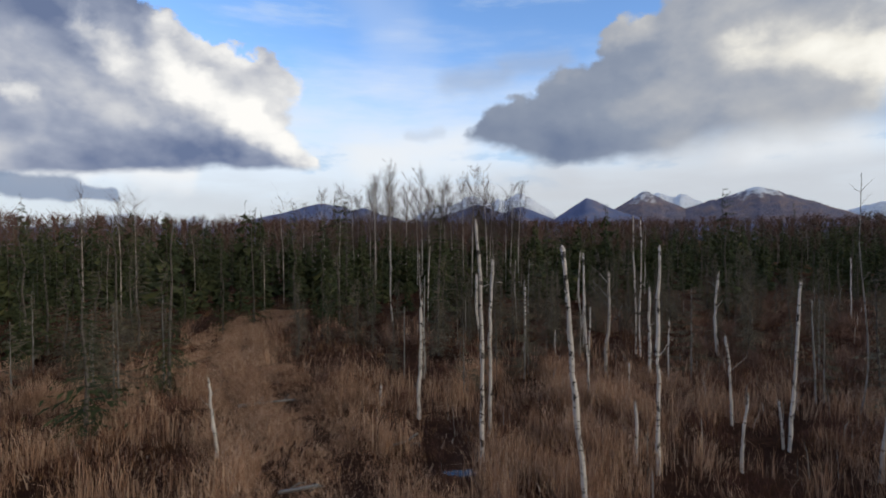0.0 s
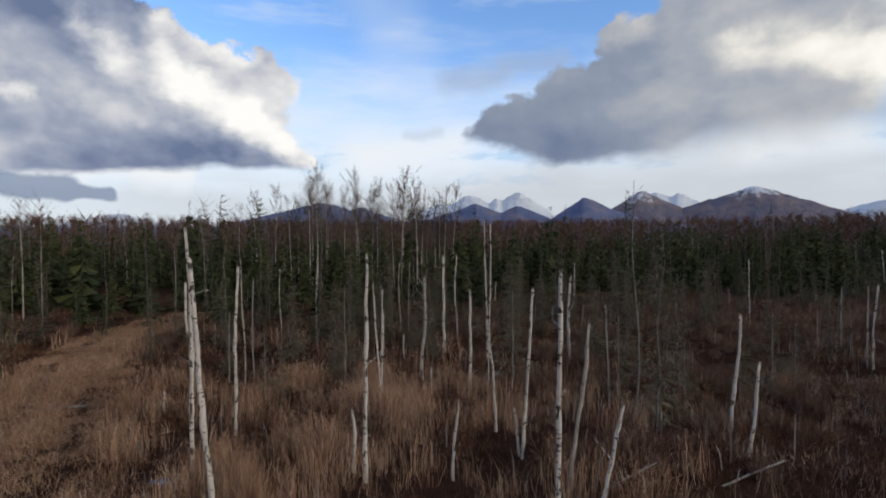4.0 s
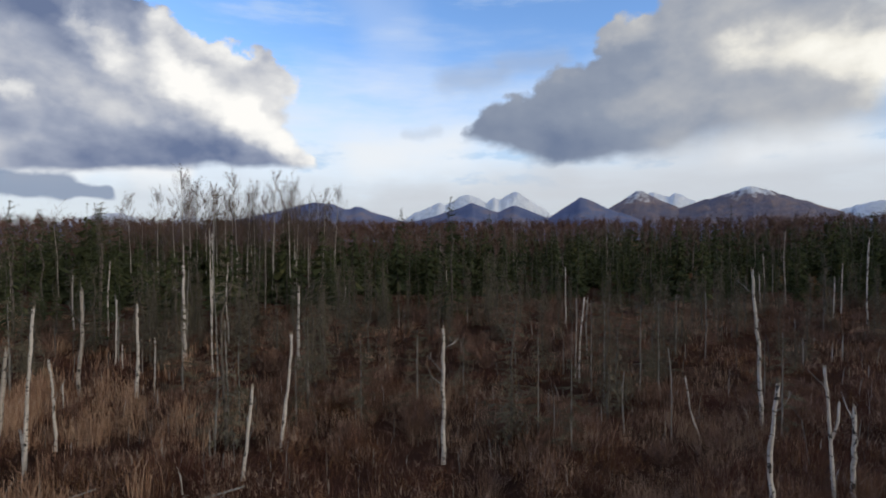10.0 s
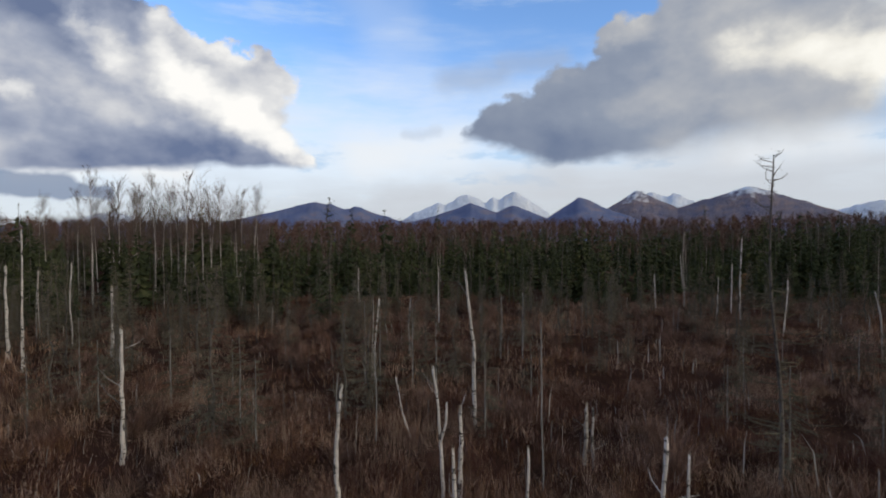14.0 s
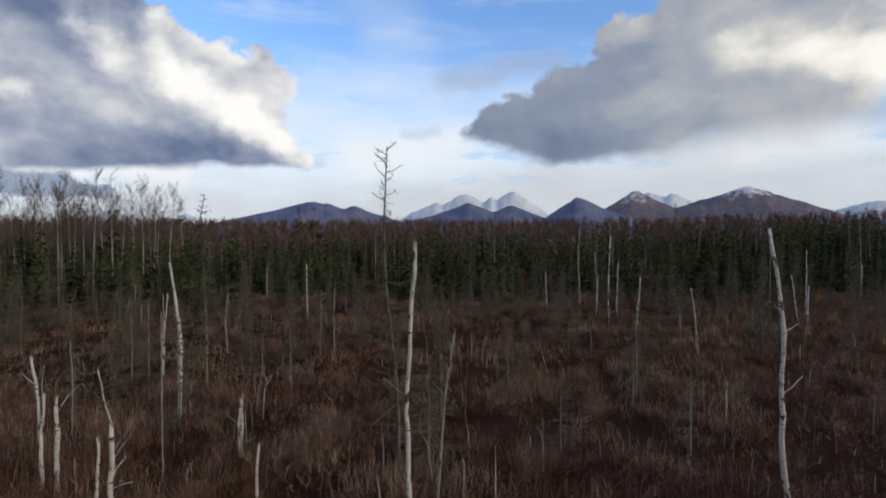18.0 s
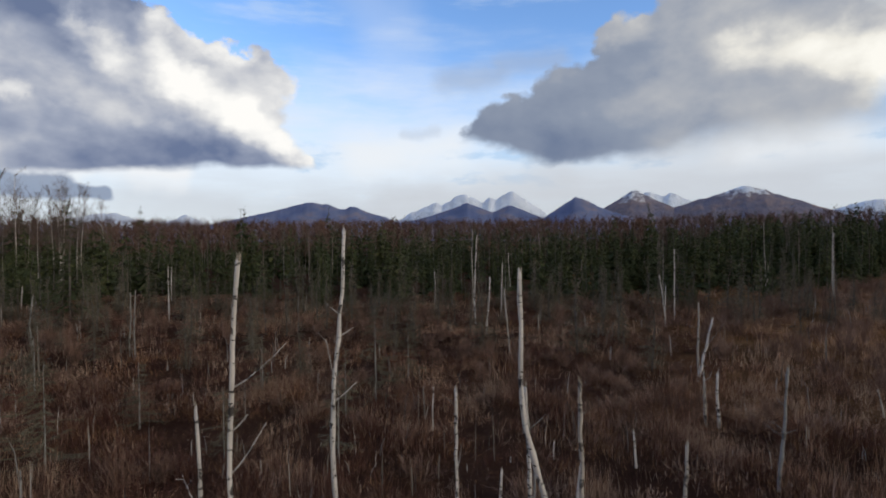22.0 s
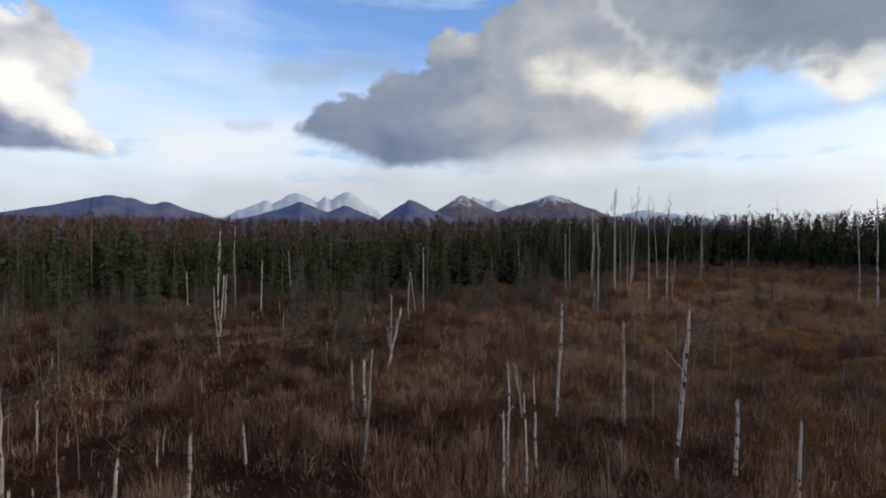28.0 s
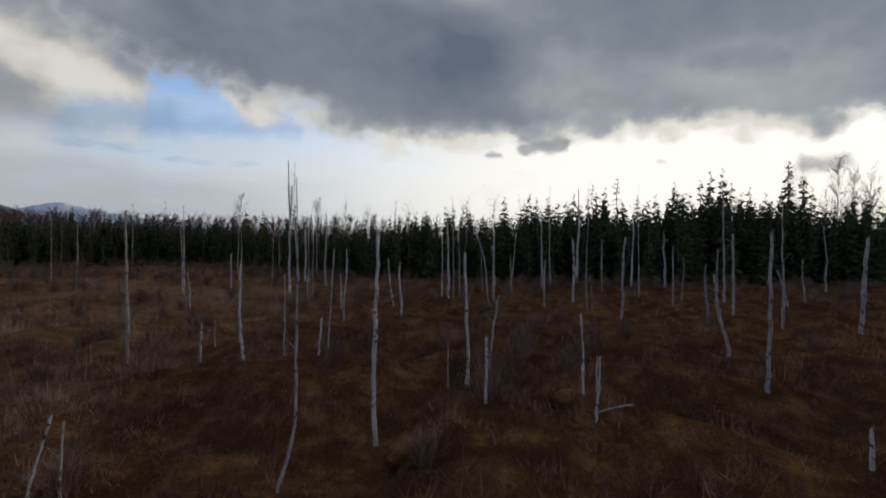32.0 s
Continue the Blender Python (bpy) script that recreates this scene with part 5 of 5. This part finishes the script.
bare_birch(5.1, 40.1, 8.7)
bare_birch(5.4, 40.0, 9.0)
bare_birch(6.4, 41.0, 9.4)
bare_birch(-9.8, 39.0, 8.6)
bare_birch(-12.0, 41.0, 7.8)
# slim ones along the east side
bare_birch(64.40, 29.21, 8.42, True)
bare_birch(66.56, 30.44, 6.23, True)
bare_birch(63.74, 25.10, 7.19, True)
bare_birch(63.88, 25.05, 4.24, True)
bare_birch(65.29, 25.15, 7.44, True)
bare_birch(66.35, 25.72, 3.28, True)
bare_birch(78.03, 31.05, 3.53, True)
bare_birch(122.58, 58.61, 11.61, True)
bare_birch(73.75, 39.87, 7.42, True)
bare_birch(81.39, 37.16, 6.85, True)
bare_birch(71.40, 37.95, 9.72, True)
bare_birch(64.40, 34.84, 5.87, True)
bare_birch(59.77, 35.20, 5.51, True)
bare_birch(59.74, 25.43, 5.89, True)
bare_birch(80.28, 11.21, 5.74, True)
bare_birch(76.17, 9.55, 3.27, True)
bare_birch(85.82, 17.89, 5.66, True)
bare_birch(83.17, 19.48, 5.63, True)
bare_birch(89.35, 15.77, 7.59, True)
bare_birch(127.62, -4.77, 13.04, True)
bare_birch(116.22, 14.11, 11.37, True)
bare_birch(112.10, 20.92, 11.78, True)
bare_birch(174.70, -82.73, 25.52, True)
bare_birch(134.08, -46.74, 14.29, True)
bare_birch(109.52, 54.13, 10.57, True)
bare_birch(76.36, 37.70, 8.71, True)
bare_birch(64.28, 27.59, 7.32, True)
bare_birch(75.12, 39.67, 10.17, True)
# full crowns over the east wood
bare_birch(117.53, -47.69, 16.90)
bare_birch(119.17, -52.46, 16.34)
bare_birch(115.79, -42.62, 14.01)
bare_birch(119.69, -50.69, 15.26)
bare_birch(95.53, 27.56, 9.60)
bare_birch(97.65, 18.68, 9.44)



# ---- tall dead larch ----
def dead_larch(x, y, h):
    r = random.Random(77)
    ob = thing("dead_larch", "tall thin dead larch with bare crooked branches at the top", "dead tree", "", (x, y, float(ground_z(x, y))))
    line = [(0.25 * math.sin(k * 0.7) * 0.3 - 0.02 * k, 0, -0.15 + (h + .15) * k / 10) for k in range(11)]
    p = Pile()
    p.tube(line, [0.034 * (1 - k / 11) + 0.007 for k in range(11)], 7, r)
    part("trunk", p.mesh("trunk", [BARK_BROWN], True), ob)
    for i in range(70):
        k = 0.08 + 0.91 * i / 69
        j = min(int(k * 10), 9)
        a = Vector(line[j]).lerp(Vector(line[j + 1]), k * 10 - j)
        w = r.uniform(0, 6.28)
        if 0.62 < k < 0.76 and i % 3:
            continue
        long = r.uniform(0.55, 1.15) * (1.1 - k) if k < 0.62 else r.uniform(0.14, 0.32)
        rise = r.uniform(-0.35, 0.1) if k < 0.62 else r.uniform(0.15, 0.9)
        mid = a + Vector((math.cos(w), math.sin(w), rise)) * long * 0.6
        tip = mid + Vector((math.cos(w + .5), math.sin(w + .5), rise + 0.5)) * long * 0.4
        b_ = Pile()
        b_.tube([tuple(a), tuple(mid), tuple(tip)], [0.013, 0.010, 0.003] if k < 0.62 else [0.008, 0.006, 0.002], 4, r)
        skin = NEEDLES_DULL if k < 0.62 else BARK_BROWN
        limb = part("branch", b_.mesh("branch", [skin], True), ob)
        for _ in range(9 if k < 0.62 else 4):
            q = a.lerp(tip, r.uniform(0.15, 1))
            twig = Pile()
            twig.twig(q, q + Vector((r.uniform(-1, 1), r.uniform(-1, 1), r.uniform(-.7, .5))) * 0.17, 0.010)
            part("twig", twig.mesh("twig", [skin]), limb)


dead_larch(28.2, 8.9, 6.1)


# ---- fallen wood and bog water ----
def log(x, y, long, turn, r, lift=0.25):
    g = random.Random(int(x * 10))
    ob = thing("fallen_log", "pale fallen birch log lying in the grass", "log", "", (x, y, float(ground_z(x, y))), turn)
    p = Pile()
    p.tube([(-long / 2, 0, r * .5), (0, 0.05, r * 0.7 + lift * 0.4), (long / 2, 0, r + lift)], [r, r * 0.9, r * 0.7], 7, g, 0, r, 1)
    part("trunk", p.mesh("trunk", [BARK_GREY, WOOD_BREAK], True), ob)
    for k in (-0.2, 0.25):
        b_ = Pile()
        b_.tube([(long * k, 0, r + lift * .4), (long * k + .12, .08, .10 + lift * .4), (long * k + .2, .12, .2)], [r * .4, r * .3, .005], 5, g)
        part("branch", b_.mesh("branch", [BARK_GREY], True), ob)


log(10.9, 8.6, 1.6, 18, 0.022)
log(-0.8, 9.6, 0.9, -50, 0.03, 0.5)
log(-2.4, 7.9, 0.8, -20, 0.03)
log(8.6, 8.3, 1.3, 25, 0.018)
log(-4.6, 12.4, 1.4, 12, 0.04, 0.05)
log(55.4, -7.6, 1.1, -55, 0.03, 0.02)



def pool(x, y, rx, ry):
    r = np.random.RandomState(int(abs(x) * 7) + 1)
    n = 28
    a = np.arange(n) * 2 * math.pi / n
    k = 1 + r.uniform(-0.25, 0.25, n)
    v_ = [(0, 0, 0)] + [(math.cos(q) * rx * s, math.sin(q) * ry * s, 0) for q, s in zip(a, k)]
    ob = new("water", mesh_of("water", v_, [(0, i + 1, (i + 1) % n + 1) for i in range(n)], [WATER]))
    ob.location = (x, y, float(ground_z(x, y)) + 0.05)
    tagged(ob, "small pool of dark still bog water among the grass", "water", kind="structure")


pool(0.3, 8.7, 0.32, 0.14)



def hummock(x, y, size):
    """A dark mossy mound at the foot of a stump."""
    bm = bmesh.new()
    bmesh.ops.create_icosphere(bm, subdivisions=3, radius=1.0)
    for q in bm.verts:
        k = 1 + 0.5 * float(wave(q.co.x * 3 + x, q.co.y * 3 + q.co.z * 2 + y, 1.0, 3))
        q.co = Vector((q.co.x * k, q.co.y * k * 0.8, q.co.z * k * 0.55)) * size
    me = bpy.data.meshes.new("hummock")
    bm.to_mesh(me)
    bm.free()
    me.materials.append(GROUND)
    ob = new("hummock", me)
    ob.location = (x, y, float(ground_z(x, y)))
    tagged(ob, "dark mossy hummock beside a birch stump", "mound", "mossy hummocks")


for x, y, size in ((42.2, 10.9, 0.5), (53.0, -3.2, 0.6), (47.5, 9.0, 0.35), (56.0, -6.5, 0.45)):
    hummock(x, y, size)



# ---- leafless shrubs ----
def shrub_mesh(rng, count):
    """A dome of fine bare twigs, one metre across."""
    pile = Pile()
    for _ in range(count):
        w, tilt = rng.uniform(0, 6.28), rng.uniform(0, 1.25) ** 0.8
        d = Vector((math.cos(w) * math.sin(tilt), math.sin(w) * math.sin(tilt), math.cos(tilt)))
        a = Vector((rng.uniform(-.12, .12), rng.uniform(-.12, .12), 0))
        long = rng.uniform(0.38, 0.62)
        b_ = a + d * long
        s = Vector((-math.sin(w), math.cos(w), 0)) * 0.006
        pile.tri(a + s, a - s, b_)
        for _ in range(3):
            p = a.lerp(b_, rng.uniform(0.4, 0.95))
            q = p + (d + Vector((rng.uniform(-.7, .7), rng.uniform(-.7, .7), rng.uniform(0, .6)))) * rng.uniform(0.08, 0.2)
            pile.tri(p + s, p - s, q)
    return pile


SHRUBS = [shrub_mesh(rng, 100) for _ in range(5)]
SHRUB_MESHES = [p.mesh("shrub", [BRUSH]) for p in SHRUBS]
far_shrubs = []
for _ in range(2600):
    x, y = rng.uniform(-14, 66), rng.uniform(8.5, 36)
    back = float(edge_distance(x, y))
    chance = 0.34 + 0.45 * max(0.0, float(wave(x, y, 0.15, 2)) * 2) + 0.8 * math.exp(-back / 3.5)
    if not in_bog(x, y) or trail_distance(x, y) < 1.8 or (x < 9 and y < 19) or rng.random() > chance * 0.55:
        continue
    wide = rng.uniform(0.6, 1.5)
    high = wide * rng.uniform(0.75, 1.2)
    if y < 17:
        ob = new("shrub", rng.choice(SHRUB_MESHES))
        ob.location = (x, y, float(ground_z(x, y)) - 0.06)
        ob.rotation_euler = (0, 0, rng.uniform(0, 6.28))
        ob.scale = (wide, wide, high)
        tagged(ob, "low leafless shrub, a hazy dome of pinkish-brown twigs", "shrub", "low shrubs in the bog")
    else:
        far_shrubs.append((x, y, high, 1.0))
for _ in range(4200):
    x, y = rng.uniform(48, 116), rng.uniform(-42, 62)
    back = float(edge_distance(x, y))
    if in_bog(x, y) and rng.random() < 0.05 + 0.35 * max(0.0, float(wave(x, y, 0.12, 2)) * 2) * (y > -8) + math.exp(-back / 3.5):
        far_shrubs.append((x, y, rng.uniform(1.0, 2.2), 1.0))
gather("brush", "leafless pinkish-brown brush before the wood", "shrub", far_shrubs, [arrays_of(p) for p in SHRUBS], [BRUSH])


# ---- grass, sedge and heath ----
def tufts(seed, count, box, allow, blades, tall, width, lean, segments, spread):
    """Corners and triangles of tufts of blades spread over a box of the plan; allow gives the share kept at a place."""
    r = np.random.RandomState(seed)
    x, y = r.uniform(box[0], box[1], count), r.uniform(box[2], box[3], count)
    share, size = allow(x, y)
    k = r.rand(count) < share
    x, y, size = x[k], y[k], size[k]
    x, y, size = np.repeat(x, blades), np.repeat(y, blades), np.repeat(size, blades)
    n = len(x)
    x, y = x + r.normal(0, spread, n), y + r.normal(0, spread, n)
    h = tall * size * r.uniform(0.45, 1.15, n)
    a, face = r.uniform(0, 6.28, n), r.uniform(0, 6.28, n)
    out = h * np.abs(r.normal(0, lean, n))
    z = ground_z(x, y) - 0.03
    w = width * r.uniform(0.6, 1.4, n) * 0.5
    cx, cy = np.cos(face) * w, np.sin(face) * w
    ox, oy = np.cos(a) * out, np.sin(a) * out
    if segments == 1:
        v_ = np.stack([np.stack([x - cx, y - cy, z], -1), np.stack([x + cx, y + cy, z], -1), np.stack([x + ox, y + oy, z + h], -1)], 1)
        t_ = (np.arange(n) * 3)[:, None] + np.array([0, 1, 2])
        return v_.reshape(-1, 3), t_
    mx, my, mz = x + ox * 0.3, y + oy * 0.3, z + h * 0.62
    v_ = np.stack([np.stack([x - cx, y - cy, z], -1), np.stack([x + cx, y + cy, z], -1),
                   np.stack([mx + cx * .9, my + cy * .9, mz], -1), np.stack([mx - cx * .9, my - cy * .9, mz], -1),
                   np.stack([x + ox, y + oy, z + h - out * 0.25], -1)], 1)
    t_ = (np.arange(n) * 5)[:, None, None] + np.array([[0, 1, 2], [0, 2, 3], [3, 2, 4]])
    return v_.reshape(-1, 3), t_.reshape(-1, 3)


def plumes(seed, count, box, allow, tall):
    """Pale feathery heads at the height of the grass."""
    v_, t_ = tufts(seed, count, box, allow, 5, 0.16, 0.020, 0.7, 1, 0.10)
    lift = np.repeat(np.random.RandomState(seed).uniform(0.2, 1.0, len(t_)) * tall, 3)
    v_[:, 2] += lift
    return v_, t_


def meadow(name, label, mat, *pieces):
    vs, ts, base = [], [], 0
    for v_, t_ in pieces:
        vs.append(v_), ts.append(t_ + base)
        base += len(v_)
    ob = new(name, mesh_of(name, np.concatenate(vs), np.concatenate(ts), [mat]))
    return tagged(ob, label, "grass", kind="stuff")


def grassiness(x, y):
    """Share of tall pale grass: most by the trail, patches elsewhere, the meadow in the east."""
    west = np.clip((11 - x) / 8, 0, 1) * np.clip((24 - y) / 8, 0, 1)
    patch = np.clip(wave(x, y, 0.16, 3) * 2.2 - 0.25, 0, 1) * (y < 16)
    east = np.clip((x - 42) / 8, 0, 1) * np.clip(wave(x, y, 0.10, 3) * 1.8 + 0.6, 0, 1)
    return np.clip(np.maximum(np.maximum(west * (0.55 + wave(x, y, 0.35, 2) * 0.9), patch * 0.14), east * (0.25 + 0.4 * np.clip((x - 56) / 16, 0, 1))), 0, 1)


def wet(x, y):
    """Low where the ditch beside the trail and the dark heath behind it lie."""
    ditch = np.hypot((x - 0.0 - (y - 9.0) * 0.15) / 0.75, (y - 9.3) / 2.0)
    hollow = np.hypot((x + 2.2) / 4.2, (y - 17.0) / 2.6)
    return np.clip((ditch - 0.75) * 2.5, 0.03, 1) * np.clip((hollow - 0.8) * 2.5, 0.1, 1)


def tall_grass(x, y):
    off = np.clip((trail_distance(x, y) - 0.9) / 0.7, 0, 1)
    return grassiness(x, y) * off * wet(x, y) * in_bog(x, y) * clump(x, y, 0.9), (0.6 + 0.65 * clump(x, y, 0.9)) * np.clip(1.0 - (x - 10) * 0.05, np.where(x < 44, 0.5, 0.85), 1)


def trodden(x, y):
    return np.clip((2.0 - trail_distance(x, y)) / 0.6, 0, 1) * np.clip(0.75 + wave(x, y, 0.7, 3) * 1.6, 0.25, 1), 0.6 + 0.9 * clump(x, y, 0.8)


def heath(x, y):
    off = np.clip((trail_distance(x, y) - 1.3) / 0.5, 0, 1)
    return np.clip(1.05 - grassiness(x, y) * 0.8 + wave(x, y, 0.4, 2) * 0.6, 0.1, 1) * off * np.clip(1 - (x - 43) / 12, 0.35, 1) * np.clip(clump(x, y, 0.75) * 1.6, 0.2, 1), 0.35 + 0.95 * clump(x, y, 0.75)


def heath_top(x, y):
    share, size = heath(x, y)
    return share * np.clip(clump(x, y) * 1.5 - 0.35, 0, 1) * np.clip(0.55 + wave(x, y, 0.28, 2) * 2.2, 0, 1.6) * 0.8, size


def sedge(x, y):
    off = np.clip((trail_distance(x, y) - 0.9) / 0.7, 0, 1)
    return np.clip(0.50 + wave(x, y, 0.25, 3) * 1.4, 0.10, 1) * off * np.clip(clump(x, y, 0.75) * 1.5, 0.25, 1), 0.45 + 0.75 * clump(x, y, 0.75)


def clump(x, y, scale=1.1):
    """Hummocky growth: high on the lumps, low in the gaps."""
    return np.clip(wave(x, y, scale, 3) * 1.7 + 0.5, 0.05, 1.15)


NEAR, MID, EAST = (-22, 58, 5.0, 15.0), (-40, 62, 15.0, 40.0), (48, 106, -48, 64)
meadow("tall_dry_grass", "tall dry tan grass in loose tufts", TAN_GRASS,
       tufts(1, 24000, NEAR, tall_grass, 19, 0.68, 0.0070, 0.50, 2, 0.12), tufts(2, 22000, MID, tall_grass, 8, 0.70, 0.015, 0.36, 2, 0.13))


def open_meadow(x, y):
    share, size = tall_grass(x, y)
    lumps = clump(x, y, 0.55)
    return share * np.clip((y + 2) / 12, 0.25, 1.3) * lumps * 1.8, size * (0.5 + 0.8 * lumps)


meadow("meadow_grass", "rusty tan grass in soft tussocks on the open meadow", MEADOW, tufts(3, 76000, EAST, open_meadow, 15, 0.46, 0.016, 0.75, 1, 0.20))
meadow("grass_plumes", "pale feathery seed heads of the tall grass", PLUME,
       plumes(14, 6000, NEAR, tall_grass, 0.60), plumes(15, 5000, MID, tall_grass, 0.52))
meadow("trodden_grass", "short trodden golden grass on the trail", TAN_GRASS,
       tufts(4, 52000, (-14, 1, 2, 30), trodden, 8, 0.22, 0.013, 1.0, 1, 0.09))


def near_east(x, y):
    return np.clip(0.55 + wave(x, y, 0.5, 2) * 1.2, 0.1, 1) * np.clip((x - 44) / 3, 0, 1), 0.5 + 0.8 * clump(x, y)


def near_tan(x, y):
    return 0.5 * np.clip(0.35 + wave(x, y, 0.3, 2) * 2.0, 0, 1) * np.clip((y - 1) / 4, 0.06, 1) * np.clip((x - 43) / 3, 0, 1), 0.6 + 0.6 * clump(x, y, 0.8)


CLOSE = (43, 66, -18, 9)
meadow("bog_moss", "dark red-brown moss and dwarf shrubs on the mounds", SHRUB, tufts(21, 13000, CLOSE, near_east, 12, 0.26, 0.011, 0.8, 1, 0.10))


def short_grass(x, y):
    """Fine tan tufts in patches over the heath."""
    off = np.clip((trail_distance(x, y) - 1.3) / 0.5, 0, 1) * np.clip((x - 6) / 8, 0, 1)
    return np.clip(wave(x, y, 0.22, 2) * 2.4 + 0.15 + 0.4 * np.clip((x - 36) / 8, 0, 1), 0, 1) * off * clump(x, y, 0.8), 0.6 + 0.6 * clump(x, y, 0.8)


def stalk(x, y):
    """Stiff dry stalks on the higher lumps of the heath."""
    off = np.clip((trail_distance(x, y) - 1.3) / 0.5, 0, 1) * np.clip((x + 2) / 8, 0.25, 1)
    return np.clip(wave(x + 31, y, 0.5, 3) * 2.6 + 0.30, 0, 1) * off * clump(x, y, 0.9) * in_bog(x, y) * np.clip(1 - (x - 42) / 5, 0.1, 1), 0.55 + 0.7 * clump(x, y, 0.9)


def tan_patch(x, y):
    """Orange-tan grass in patches a stride or two wide, wide swards in the east."""
    sward = np.clip((x - 43) / 9, 0, 1) * np.clip((y - 6) / 5, 0, 1) * 0.60
    return np.clip(wave(x + 91, y + 7, 0.26, 3) * 3.2 - 0.55 + sward * 2, 0, 1) * np.clip((x - 6) / 8, 0, 1) * in_bog(x, y), 0.6 + 0.6 * clump(x + 9, y, 0.8)


meadow("dry_stalks", "stiff pinkish-tan dry stalks in clumps over the heath", STALK,
       tufts(31, 24000, NEAR, stalk, 11, 0.44, 0.0075, 0.30, 1, 0.10), tufts(32, 24000, MID, stalk, 6, 0.44, 0.016, 0.32, 1, 0.15))
meadow("tan_grass_patches", "orange-tan grass in soft patches among the heath", TAN_GRASS,
       tufts(33, 12000, NEAR, tan_patch, 16, 0.52, 0.0075, 0.40, 1, 0.12), tufts(34, 20000, MID, tan_patch, 8, 0.52, 0.016, 0.40, 1, 0.16),
       tufts(35, 9000, (58, 82, 4, 40), tan_patch, 9, 0.55, 0.020, 0.45, 1, 0.18))
def stick(x, y):
    return np.clip((trail_distance(x, y) - 1.5) / 0.5, 0, 1) * np.clip((x + 4) / 8, 0, 1) * in_bog(x, y) * (0.4 + 0.6 * (wave(x, y, 0.3, 2) > 0)), 0.35 + 0.9 * np.random.RandomState(8).rand(len(x)) ** 2


meadow("dead_sticks", "thin grey dead sticks standing in the heath", STICK,
       tufts(41, 1500, NEAR, stick, 1, 1.0, 0.020, 0.20, 2, 0.0), tufts(42, 1500, MID, stick, 1, 1.4, 0.030, 0.16, 2, 0.0))
meadow("short_dry_grass", "short fine tan grass tufts among the heath", PLUME,
       tufts(19, 15000, NEAR, short_grass, 12, 0.42, 0.007, 0.6, 1, 0.10), tufts(20, 16000, MID, short_grass, 7, 0.42, 0.013, 0.6, 1, 0.14),
       tufts(22, 10000, CLOSE, near_tan, 14, 0.38, 0.007, 0.6, 1, 0.11))
meadow("rusty_sedge", "rusty brown sedge and moss tufts between the shrubs", SEDGE,
       tufts(5, 24000, NEAR, sedge, 10, 0.24, 0.013, 0.9, 1, 0.10), tufts(6, 24000, MID, sedge, 6, 0.26, 0.026, 0.8, 1, 0.15),
       tufts(7, 52000, EAST, sedge, 6, 0.26, 0.032, 0.8, 1, 0.16))
meadow("heath_shrubs", "low leafless red-brown heath shrubs with fine twigs", SHRUB,
       tufts(8, 24000, NEAR, heath, 11, 0.40, 0.010, 0.75, 1, 0.09), tufts(9, 28000, MID, heath, 6, 0.38, 0.021, 0.7, 1, 0.13),
       tufts(10, 14000, EAST, heath, 6, 0.34, 0.026, 0.7, 1, 0.15))
meadow("heath_tips", "pale dry tips and seed stalks of the heath shrubs", TIPS,
       plumes(16, 40000, NEAR, heath_top, 0.32), plumes(17, 34000, MID, heath_top, 0.30), plumes(18, 9000, EAST, heath_top, 0.24))
